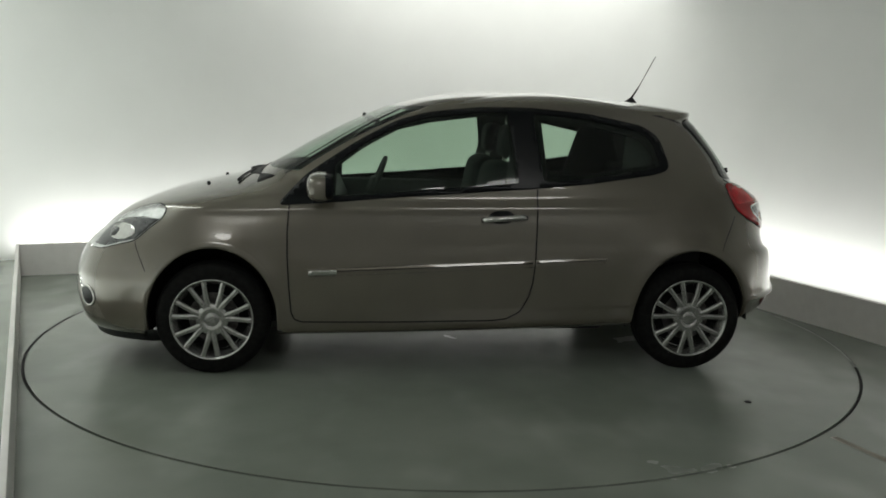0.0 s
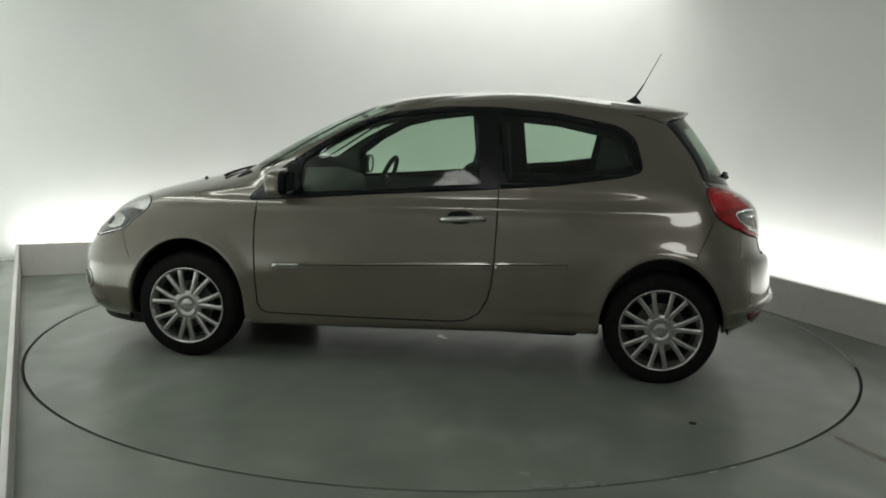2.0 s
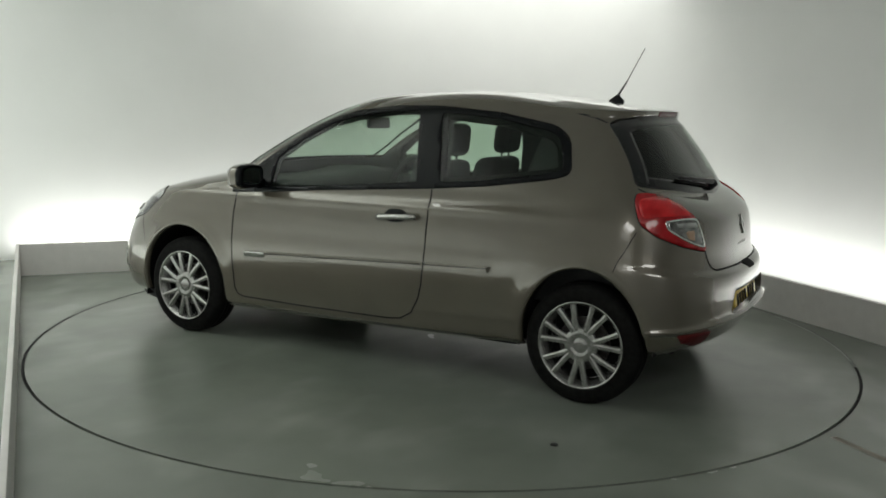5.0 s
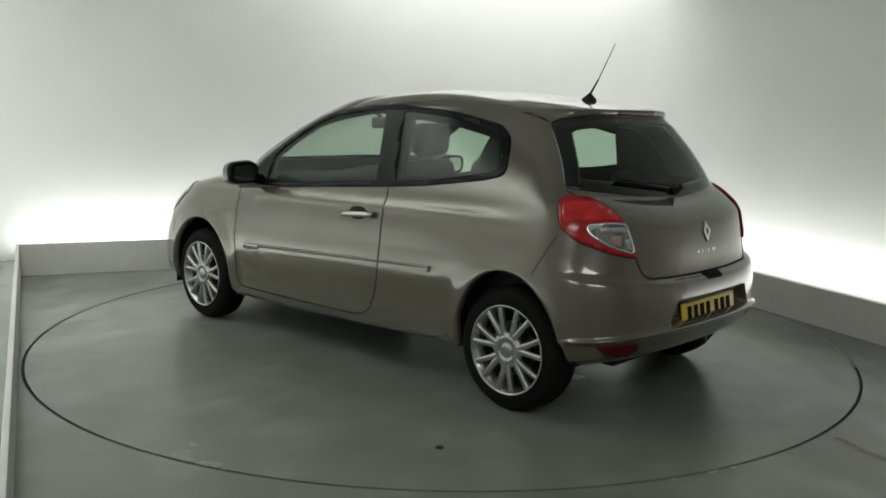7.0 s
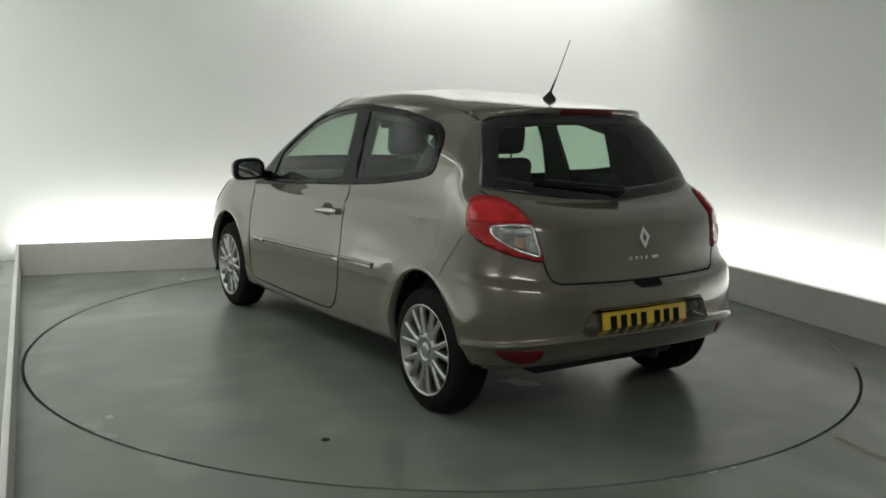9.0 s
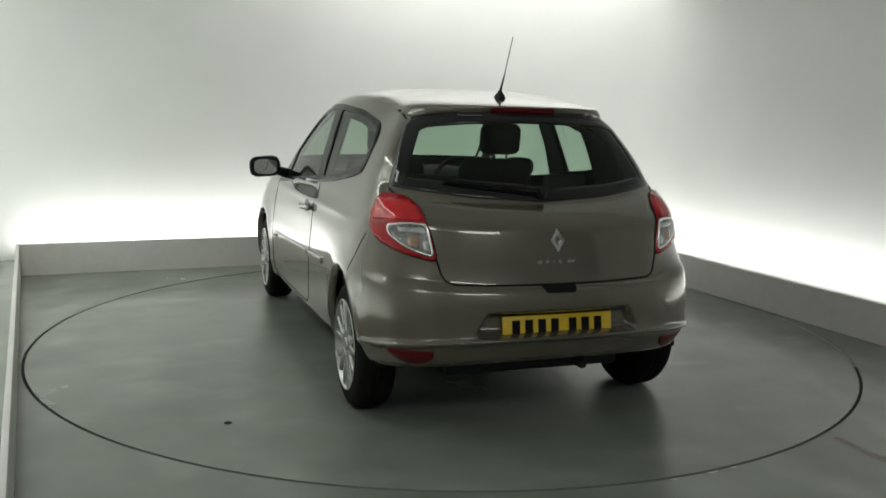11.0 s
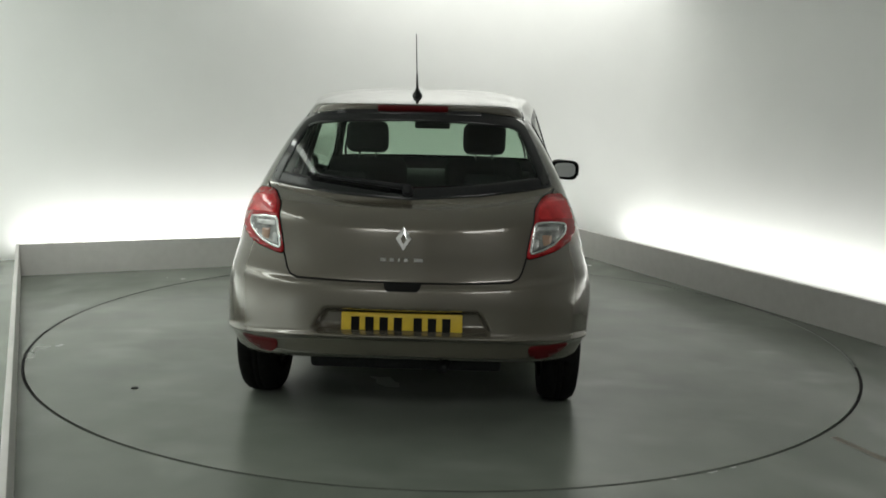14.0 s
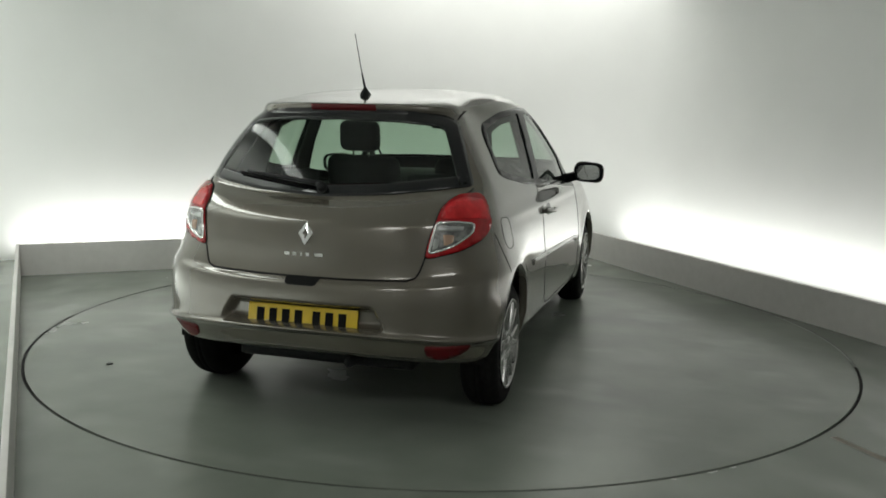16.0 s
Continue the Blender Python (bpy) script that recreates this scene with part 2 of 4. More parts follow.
    for k in range(39):
        bm2.faces.new((rr[0][k], rr[1][k], rr[1][k + 1], rr[0][k + 1]))
    tagged(new("gap_dust", mesh_of("gap_dust", bm2, DUST, False)), "grey dust filling the turntable gap", "dust", kind="structure")
    bm2 = bmesh.new()
    bm2.faces.new([bm2.verts.new(room(u, v, 0.0006)) for u, v in ((0.895, -2.33), (0.86, -5.4), (0.90, -5.4), (0.935, -2.33))])
    tagged(new("floor_joint", mesh_of("floor_joint", bm2, RUST, False)), "faint rusty joint line in the floor", "floor joint", kind="structure")
    tagged(new("turntable_gap", mesh_of("turntable_gap", bm, GAP, False)), "dark gap round the turntable", "gap", kind="structure")
    # low boards hiding the trough
    def board(name, a, b, out):
        bm = bmesh.new()
        a, b, o = room(*a), room(*b), (room(*out) - room(0, 0)).normalized() * KERB_T
        base = [a, b, b + o, a + o]
        lo = [bm.verts.new(q + Vector((0, 0, 0.0))) for q in base]
        hi = [bm.verts.new(q + Vector((0, 0, KERB_H))) for q in base]
        bm.faces.new(lo[::-1])
        bm.faces.new(hi)
        for k in range(4):
            bm.faces.new((lo[k], lo[(k + 1) % 4], hi[(k + 1) % 4], hi[k]))
        bmesh.ops.recalc_face_normals(bm, faces=bm.faces)
        bmesh.ops.bevel(bm, geom=bm.edges[:], offset=0.003, segments=2, affect="EDGES", profile=0.5)
        tagged(new(name, mesh_of(name, bm, BOARD, False)), "low pale painted board edging the floor, lit from behind", "kerb board", kind="structure")
    board("kerb_back", (KU0 - KERB_T, KV1), (KU1 + KERB_T, KV1), (0, 1))
    board("kerb_right", (KU1, KV1 - 0.002), (KU1, -3.0), (1, 0))
    board("kerb_left", (KU0 + 0.26, -3.2), (KU0, KV1 - 0.002), (-1, -0.0445))


# grey of the added wall, set by how bright the car's reflections should be
DARKWALL = vary(material("grey_wall", (0.45, 0.455, 0.45), 0.8), 0.8, (0.42, 0.425, 0.42), (0.48, 0.485, 0.48))
CEIL = vary(material("ceiling_paint", (0.50, 0.51, 0.50), 0.85), 0.8, (0.47, 0.48, 0.47), (0.53, 0.54, 0.53))
build_room()


# ---- the turntable ----
def build_turntable():
    bm = bmesh.new()
    n, r = 160, RING_R - 0.0165
    top = [bm.verts.new((r * math.cos(k * math.tau / n), r * math.sin(k * math.tau / n), 0)) for k in range(n)]
    low = [bm.verts.new((v.co.x, v.co.y, -0.05)) for v in top]
    bm.faces.new(top)
    for k in range(n):
        bm.faces.new((low[k], low[(k + 1) % n], top[(k + 1) % n], top[k]))
    ob = tagged(new("turntable", mesh_of("turntable", bm, FLOOR, False)), "round grey-green painted turntable set flush in the floor", "turntable")
    bm = bmesh.new()
    lathe(bm, [(0.0001, 0.006), (0.012, 0.006), (0.017, 0.003), (0.018, -0.002)], 20, "z")
    plug = part("plug", bm, GAP, ob, "small dark bolt head in the turntable")
    plug.location = (1.523, -1.336, 0.0)
    return ob


turntable = build_turntable()


def build_ceiling_lights():
    for (cx, cy), turn, tilt, long, wide, *_ in CEILING_LAMPS:
        half = long / 2 + 0.05
        bm = box(bmesh.new(), -half, half, -wide / 2 - 0.03, wide / 2 + 0.03, -0.07, 0.0, 0.01)
        ob = tagged(new("ceiling_light", mesh_of("ceiling_light", bm, BOARD)), "wide white panel light hung under the ceiling", "ceiling light", "ceiling panels")
        ob.matrix_basis = panel_pose(cx, cy, turn, tilt, wide)
        for x in (0.01 - half, half - 0.01):
            bm = box(bmesh.new(), x - 0.012, x + 0.012, -0.07, 0.07, -0.12, -0.068, 0.004)
            part("end_cap", bm, BOARD, ob)


build_ceiling_lights()

# ---- the car: x forward from the rear axle, y to its left, z up ----
AXIS = Vector((1.276, -0.113, 0.0))    # where the turntable's axis meets the car's plan
HEADING = -174.51
HUB_Z, WHEELBASE, HUB_Y = 0.294, 2.575, (0.808, 0.848)
car = tagged(new("car"), "beige metallic three-door hatchback car on a turntable", "car")


def rings():
    """The car's skin as stacked rings from sill to roof. Each: front centre x, z, corner length, exponent; side half-width,
    z at its front, middle and rear, taper front and rear; rear corner length, exponent, centre x, z."""
    R = []
    def ring(xf, zf, lf, nf, w, z0, z1, z2, kf, kr, lr, nr, xr, zr):
        R.append((xf, zf, lf, nf, w, z0, z1, z2, kf, kr, lr, nr, xr, zr))
    ring(3.22, 0.175, 0.56, 2.6, 0.700, 0.19, 0.205, 0.250, 1.00, 0.95, 0.42, 2.6, -0.480, 0.300)
    ring(3.30, 0.185, 0.56, 2.7, 0.770, 0.20, 0.215, 0.258, 1.02, 0.96, 0.44, 2.6, -0.525, 0.310)
    ring(3.365, 0.23, 0.57, 2.8, 0.805, 0.25, 0.250, 0.295, 1.03, 0.975, 0.46, 2.6, -0.592, 0.340)
    ring(3.395, 0.33, 0.60, 2.8, 0.820, 0.33, 0.320, 0.370, 1.035, 0.985, 0.46, 2.6, -0.632, 0.418)
    ring(3.402, 0.37, 0.61, 2.8, 0.824, 0.37, 0.350, 0.396, 1.035, 0.995, 0.46, 2.6, -0.650, 0.440)
    ring(3.405, 0.41, 0.62, 2.8, 0.826, 0.41, 0.390, 0.418, 1.035, 1.000, 0.46, 2.6, -0.640, 0.458)
    ring(3.405, 0.48, 0.63, 2.75, 0.830, 0.48, 0.470, 0.490, 1.035, 1.00, 0.46, 2.6, -0.634, 0.520)
    ring(3.39, 0.55, 0.65, 2.7, 0.832, 0.55, 0.560, 0.570, 1.03, 1.00, 0.47, 2.6, -0.630, 0.585)
    ring(3.36, 0.61, 0.66, 2.7, 0.831, 0.625, 0.640, 0.650, 1.025, 1.00, 0.48, 2.6, -0.618, 0.632)
    ring(3.32, 0.655, 0.66, 2.7, 0.827, 0.695, 0.700, 0.710, 1.02, 0.995, 0.49, 2.6, -0.583, 0.655)
    ring(3.26, 0.70, 0.65, 2.7, 0.818, 0.77, 0.760, 0.770, 1.01, 0.99, 0.50, 2.6, -0.572, 0.700)
    ring(3.19, 0.765, 0.64, 2.8, 0.806, 0.83, 0.825, 0.850, 1.00, 0.98, 0.50, 2.6, -0.563, 0.790)
    ring(3.10, 0.825, 0.62, 2.8, 0.792, 0.875, 0.885, 0.930, 0.995, 0.965, 0.48, 2.6, -0.545, 0.875)
    ring(2.93, 0.890, 0.58, 2.8, 0.778, 0.905, 0.935, 1.000, 0.99, 0.95, 0.46, 2.5, -0.480, 0.940)
    ring(2.74, 0.938, 0.52, 2.7, 0.768, 0.930, 0.975, 1.050, 0.99, 0.93, 0.42, 2.45, -0.400, 0.985)
    ring(2.57, 0.976, 0.45, 2.7, 0.758, 0.955, 1.005, 1.080, 0.985, 0.92, 0.40, 2.5, -0.372, 1.025)
    ring(2.42, 1.012, 0.38, 2.7, 0.744, 1.00, 1.050, 1.120, 0.98, 0.91, 0.38, 2.6, -0.340, 1.070)
    ring(2.29, 1.080, 0.34, 2.7, 0.722, 1.08, 1.120, 1.170, 0.975, 0.895, 0.36, 2.8, -0.293, 1.135)
    ring(2.10, 1.187, 0.33, 2.7, 0.688, 1.19, 1.215, 1.240, 0.965, 0.88, 0.35, 3.0, -0.228, 1.225)
    ring(1.90, 1.291, 0.33, 2.7, 0.654, 1.29, 1.305, 1.310, 0.96, 0.865, 0.34, 3.0, -0.165, 1.310)
    ring(1.72, 1.370, 0.33, 2.6, 0.622, 1.368, 1.380, 1.345, 0.955, 0.855, 0.34, 3.0, -0.124, 1.362)
    ring(1.63, 1.405, 0.32, 2.5, 0.602, 1.406, 1.412, 1.366, 0.95, 0.855, 0.34, 3.0, -0.138, 1.374)
    ring(1.56, 1.428, 0.32, 2.5, 0.582, 1.428, 1.432, 1.388, 0.95, 0.86, 0.34, 2.9, -0.143, 1.392)
    ring(1.46, 1.450, 0.34, 2.4, 0.540, 1.451, 1.454, 1.412, 0.94, 0.87, 0.34, 2.6, -0.085, 1.407)
    ring(1.36, 1.468, 0.36, 2.2, 0.440, 1.470, 1.473, 1.441, 0.92, 0.90, 0.34, 2.3, 0.07, 1.429)
    ring(1.26, 1.481, 0.34, 2.0, 0.300, 1.483, 1.485, 1.465, 0.90, 0.90, 0.34, 2.0, 0.25, 1.452)
    ring(1.18, 1.488, 0.26, 2.0, 0.150, 1.489, 1.490, 1.479, 0.90, 0.90, 0.26, 2.0, 0.42, 1.471)
    ring(1.10, 1.492, 0.05, 2.0, 0.002, 1.492, 1.492, 1.484, 0.90, 0.90, 0.05, 2.0, 0.58, 1.483)
    return np.array(R)


def pchip(A, s):
    """Smooth monotone interpolation of the rows of A at the row numbers s."""
    d = np.diff(A, axis=0)
    m = np.zeros_like(A)
    same = d[:-1] * d[1:] > 0
    m[1:-1] = np.where(same, 2 * d[:-1] * d[1:] / np.where(same, d[:-1] + d[1:], 1), 0)
    m[0], m[-1] = d[0], d[-1]
    i = np.clip(s.astype(int), 0, len(A) - 2)
    f = (s - i)[:, None]
    h00, h10, h01, h11 = 2 * f**3 - 3 * f**2 + 1, f**3 - 2 * f**2 + f, -2 * f**3 + 3 * f**2, f**3 - f**2
    return h00 * A[i] + h10 * m[i] + h01 * A[i + 1] + h11 * m[i + 1]


NF, NM, NR = 56, 92, 116


def skin_grid():
    A = rings()
    A[13:25, 9] += np.minimum(np.arange(12) * 0.0025, 0.010)                                         # upper body stays wide to the back
    s = np.linspace(0, len(A) - 1, 27 * 6 + 1)
    P = pchip(A, s)
    out = np.zeros((len(P), NF + NM + NR + 1, 3))
    for k, (xf, zf, lf, nf, w, z0, z1, z2, kf, kr, lr, nr, xr, zr) in enumerate(P):
        a = np.linspace(0, np.pi / 2, NF + 1)
        x = [xf - lf + lf * np.cos(a) ** (2 / nf)]
        y = [w * kf * np.sin(a) ** (2 / nf)]
        e = np.sin(a) ** 2
        z = [zf + (z0 - zf) * e]
        f = np.linspace(0, 1, NM + 1)[1:-1]
        xa, xb = xf - lf, xr + lr
        x.append(xa + (xb - xa) * f)
        wide = kf * (1 - f) ** 2 * (1 + 2 * f) + kr * f ** 2 * (3 - 2 * f)
        wide = wide + (1 - 0.5 * (kf + kr)) * (4 * f * (1 - f)) ** 1.0
        y.append(w * wide)
        z.append(z0 * (1 - f) * (1 - 2 * f) + z1 * 4 * f * (1 - f) + z2 * f * (2 * f - 1))
        a = np.linspace(np.pi / 2, 0, NR + 2)
        x.append(xr + lr - lr * np.cos(a) ** (2 / nr))
        y.append(w * kr * np.sin(a) ** (2 / nr))
        e = np.sin(a) ** 2
        z.append(zr + (z2 - zr) * e)
        # a ledge runs round the rear bumper: it swells up to a crisp upper edge
        ledge = 0.009 * np.clip((s[k] - 2.2) / 1.8, 0, 1) ** 1.5 * np.clip((4.9 - s[k]) / 0.8, 0, 1)
        out[k] = np.stack([np.concatenate(q)[:NF + NM + NR + 1] for q in (x, y, z)], -1)
        out[k, -NR - 1:, 0] -= ledge * np.cos(a)[-NR - 1:]
        out[k, -NR - 1:, 1] += ledge * np.sin(a)[-NR - 1:] * np.clip(np.cos(a)[-NR - 1:] * 4, 0, 1)
    # ease the flanks of the upper body into its rear corners
    mid = NF + NM
    near = 0.5 * np.exp(-((np.arange(1, out.shape[1] - 1) - mid) / 14.0) ** 2)[None, :, None] * np.clip((s - 10) / 4, 0, 1)[:, None, None]
    for _ in range(120):
        out[:, 1:-1] += near * ((out[:, :-2] + out[:, 2:]) / 2 - out[:, 1:-1])
    col, row = np.arange(out.shape[1]), s[1:-1]
    fair = 0.5 * np.exp(-((col - mid + 4) / 26.0) ** 2)[None, :, None] * (np.clip((row - 10.5) / 3, 0, 1) * np.clip((20.5 - row) / 3, 0, 1))[:, None, None]
    for _ in range(150):
        out[1:-1] += fair * ((out[:-2] + out[2:]) / 2 - out[1:-1])
    X, Y, Z = out[..., 0], out[..., 1], out[..., 2]
    # flared wheel arches, waist crease and the scooped number-plate recess
    for cx in (0.0, WHEELBASE):
        d = np.hypot((X - cx) / 0.335, (Z - HUB_Z) / 0.37)
        Y += np.where(Y > 0.45, 0.011 * np.exp(-((d - 1.03) / 0.15) ** 2), 0)
    def gate(v, lo, hi, soft):
        e = np.clip((v - lo) / soft, 0, 1) * np.clip((hi - v) / soft, 0, 1)
        return e * e * (3 - 2 * e)
    side = gate(X, -0.15, 3.0, 0.5) * gate(Y, 0.6, 2.0, 0.08)
    line = 0.872 + 0.012 * (1.3 - X)
    Y += side * (0.007 * np.exp(-((Z - line) / 0.022) ** 2) - 0.005 * np.exp(-((Z - line - 0.055) / 0.03) ** 2))
    Y -= gate(X, 0.2, 2.4, 0.35) * gate(Y, 0.6, 2.0, 0.08) * 0.008 * np.exp(-((Z - 0.69) / 0.08) ** 2)
    top, low = 0.547, 0.452
    half = 0.395 - 0.055 * np.clip((Z - low) / (top - low), 0, 1)
    inside = np.clip((half - Y) / 0.030, 0, 1) * np.clip((top - Z) / 0.012, 0, 1) * np.clip((Z - low + 0.012) / 0.03, 0, 1)
    X += np.where(X < -0.3, 0.056 * inside * inside * (3 - 2 * inside), 0)
    out[:, 0, 1] = out[:, -1, 1] = 0.0
    return out


GRID = skin_grid()


def in_poly(poly, a, b):
    """Are the points (a, b) inside the polygon?"""
    r = np.zeros(np.shape(a), bool)
    for (x0, y0), (x1, y1) in zip(poly, poly[1:] + poly[:1]):
        if y0 == y1:
            continue
        r ^= ((y0 > b) != (y1 > b)) & (a < (x1 - x0) * (b - y0) / (y1 - y0) + x0)
    return r


def rounded(poly, n=6, r=0.03):
    """A polygon with its corners rounded."""
    out = []
    m = len(poly)
    for i, p in enumerate(poly):
        p, a, b = Vector(p), Vector(poly[i - 1]), Vector(poly[(i + 1) % m])
        ra = min(r, 0.45 * (a - p).length)
        rb = min(r, 0.45 * (b - p).length)
        s, e = p + (a - p).normalized() * ra, p + (b - p).normalized() * rb
        for k in range(n + 1):
            f = k / n
            out.append(tuple((1 - f) ** 2 * s + 2 * f * (1 - f) * p + f * f * e))
    return out


def inset(poly, d):
    area = sum(x0 * y1 - x1 * y0 for (x0, y0), (x1, y1) in zip(poly, poly[1:] + poly[:1]))
    sg = 1 if area > 0 else -1
    out = []
    m = len(poly)
    for i in range(m):
        t = Vector(poly[(i + 1) % m]) - Vector(poly[i - 1])
        t.normalize()
        out.append((poly[i][0] - sg * t.y * d, poly[i][1] + sg * t.x * d))
    return out


# outlines in side view (x, z)
SIDE_GLASS = rounded([(2.245, 0.878), (2.10, 1.030), (1.95, 1.130), (1.80, 1.223), (1.62, 1.315), (1.45, 1.364), (1.18, 1.394),
                      (0.90, 1.398), (0.56, 1.372), (0.25, 1.312), (0.165, 1.255), (0.118, 1.085), (0.22, 1.055), (0.57, 1.005),
                      (0.86, 0.978), (1.57, 0.928), (1.92, 0.898)], 5, 0.045)
DOOR_GLASS = rounded([(1.955, 0.925), (1.945, 1.09), (1.80, 1.192), (1.62, 1.288), (1.45, 1.338), (1.18, 1.368), (1.02, 1.372), (0.965, 1.005), (1.57, 0.953)], 5, 0.02)
QUARTER_GLASS = rounded([(0.885, 1.368), (0.56, 1.342), (0.27, 1.286), (0.21, 1.24), (0.168, 1.105), (0.235, 1.085), (0.57, 1.035), (0.83, 1.012)], 5, 0.03)
REAR_GLASS = rounded([(0.0, 0.985), (0.32, 1.003), (0.66, 1.042), (0.625, 1.13), (0.575, 1.24), (0.53, 1.325), (0.47, 1.353), (0.30, 1.369), (0.0, 1.377),
                      (-0.30, 1.369), (-0.47, 1.353), (-0.53, 1.325), (-0.575, 1.24), (-0.625, 1.13), (-0.66, 1.042), (-0.32, 1.003)], 4, 0.025)
REAR_HOLE = inset(REAR_GLASS, 0.05)
DOOR = rounded([(2.14, 1.07), (2.178, 0.887), (2.186, 0.64), (2.165, 0.31), (2.13, 0.278), (1.62, 0.275), (1.06, 0.282), (0.94, 0.335), (0.885, 0.49), (0.872, 0.6), (0.866, 0.974), (0.93, 1.42), (1.6, 1.40)], 4, 0.05)
LAMP = rounded([(0.350, 1.014), (0.368, 0.963), (0.362, 0.880), (0.292, 0.828), (0.166, 0.784), (0.018, 0.752), (0.050, 0.851), (0.078, 0.905), (0.121, 0.954), (0.19, 0.990), (0.245, 1.009)], 4, 0.03)
REVERSE = rounded([(0.252, 0.893), (0.238, 0.858), (0.155, 0.812), (0.10, 0.792), (0.035, 0.775), (0.055, 0.840), (0.078, 0.900), (0.16, 0.903)], 4, 0.02)
LAMP_DIR = Vector((-0.7071, 0.7071, 0.0))
FRONT_LAMP = rounded([(-0.164, 0.857), (-0.09, 0.870), (-0.012, 0.857), (0.11, 0.812), (0.25, 0.765), (0.34, 0.725), (0.345, 0.680), (0.322, 0.635), (0.164, 0.639), (0.024, 0.675), (-0.058, 0.694), (-0.11, 0.753), (-0.172, 0.811)], 4, 0.03)


def build_skin():
    nr, nc = GRID.shape[:2]
    verts = GRID.reshape(-1, 3)
    q = (GRID[:-1, :-1] + GRID[1:, :-1] + GRID[:-1, 1:] + GRID[1:, 1:]) / 4
    x, y, z = q[..., 0], q[..., 1], q[..., 2]
    row = np.arange(nr - 1)[:, None] + np.zeros((1, nc - 1))
    col = np.arange(nc - 1)[None, :] + np.zeros((nr - 1, 1))
    kind = np.full(x.shape, 1)                                   # 1 quarter panel and sill
    kind[(x > 2.165)] = 2                                        # 2 front wing
    kind[(x < -0.30) & (z < 0.93)] = 3                           # rear corner, part of the bumper below
    bumper_r = (x < -0.08) & (z < 0.655 + 0.75 * np.clip(-0.52 - x, -1, 0) * -0.0) & ((z < 0.56 + 0.55 * np.clip(-x - 0.27, 0, 1)))
    kind[(kind == 3)] = 1
    kind[bumper_r] = 3
    kind[(x > 2.80) & (z < 0.60)] = 4                            # front bumper
    kind[(x > 3.15) & (z < 0.66)] = 4
    bonnet = (x > 2.25) & (y < 0.66) & (row > 9.5 * 6) & (row < 16.2 * 6)
    kind[bonnet] = 5
    tail = (x < 0.1) & (y < 0.60) & (row > 9 * 6) & (row < 22.6 * 6) & (col >= NF + NM - 4)
    kind[tail] = 6
    kind[(row >= 21 * 6)] = 7                                    # roof
    kind[(x > -0.14) & (row >= 20.6 * 6) & (x < 1.75) & (y > 0.4)] = 7
    door = in_poly(DOOR, x, z) & (y > 0.4) & (x < 2.2) & (x > 0.8)
    kind[door] = 8
    # openings
    screen = (row > 16.5 * 6) & (row < 20.6 * 6) & (col < NF * 0.80)
    for inner in (DOOR_GLASS, QUARTER_GLASS):
        kind[in_poly(inset(inner, -0.012), x, z) & (y > 0.4)] = 0
    kind[screen] = 0
    kind[in_poly(inset(REAR_GLASS, 0.03), y, z) & (x < 0.1)] = 0
    for cx, rx in ((0.0, 0.318), (WHEELBASE, 0.335)):
        kind[(np.hypot((x - cx) / (rx + 0.013), (z - HUB_Z) / 0.384) < 1) & (y > 0.45)] = 0
    kind[(np.abs(x) < 0.331) & (z < HUB_Z) & (y > 0.45)] = 0
    kind[(np.abs(x - WHEELBASE) < 0.348) & (z < HUB_Z) & (y > 0.45)] = 0
    lined = kind > 0
    for inner in (DOOR_GLASS, QUARTER_GLASS):
        lined &= ~(in_poly(inset(inner, -0.038), x, z) & (y > 0.4))
    lined &= ~(in_poly(inset(REAR_GLASS, 0.005), y, z) & (x < 0.1))
    return verts, kind, screen, lined


def panel_bm(keep, only=None, depth=0.0):
    """The faces of the skin where keep holds, on both sides of the car or one."""
    nr, nc = GRID.shape[:2]
    bm = bmesh.new()
    made = {}
    def vert(i, j, s):
        if j in (0, nc - 1):
            s = 1
        key = (i, j, s)
        if key not in made:
            p = GRID[i, j] - depth * NORMALS[i, j]
            made[key] = bm.verts.new((p[0] - AXIS.x, s * p[1] - AXIS.y, p[2]))
        return made[key]
    for s in ((1, -1) if only is None else (only,)):
        for i, j in zip(*np.nonzero(keep)):
            f = [vert(i, j, s), vert(i + 1, j, s), vert(i + 1, j + 1, s), vert(i, j + 1, s)]
            bm.faces.new(f[::-1] if s == 1 else f)
    return bm


def smooth_skin(me):
    """Normals of the whole skin on one panel, so that no panel edge shows."""
    ns = []
    for v in me.vertices:
        p = v.co + AXIS
        hit, _, i, _ = TREE.find_nearest(p)
        ns.append(TN[min(TF[i], key=lambda k: (TV[k] - p).length)])
    me.normals_split_custom_set_from_vertices(ns)


def grid_normals():
    du = np.gradient(GRID, axis=1)
    dv = np.gradient(GRID, axis=0)
    n = np.cross(dv, du)
    n /= np.maximum(np.linalg.norm(n, axis=-1, keepdims=True), 1e-9)
    return n


from mathutils.bvhtree import BVHTree

NORMALS = grid_normals()
if NORMALS[60, NF + 40, 1] < 0:
    NORMALS = -NORMALS


def body_tree():
    nr, nc = GRID.shape[:2]
    vs, fs, ns = [], [], []
    for s in (1, -1):
        base = len(vs)
        for i in range(nr):
            for j in range(nc):
                p, n = GRID[i, j], NORMALS[i, j]
                vs.append((p[0], s * p[1], p[2]))
                ns.append(Vector((n[0], s * n[1], n[2])))
        for i in range(nr - 1):
            for j in range(nc - 1):
                a = base + i * nc + j
                fs.append((a, a + 1, a + nc + 1, a + nc))
    return BVHTree.FromPolygons(vs, fs), [Vector(v) for v in vs], fs, ns


TREE, TV, TF, TN = body_tree()


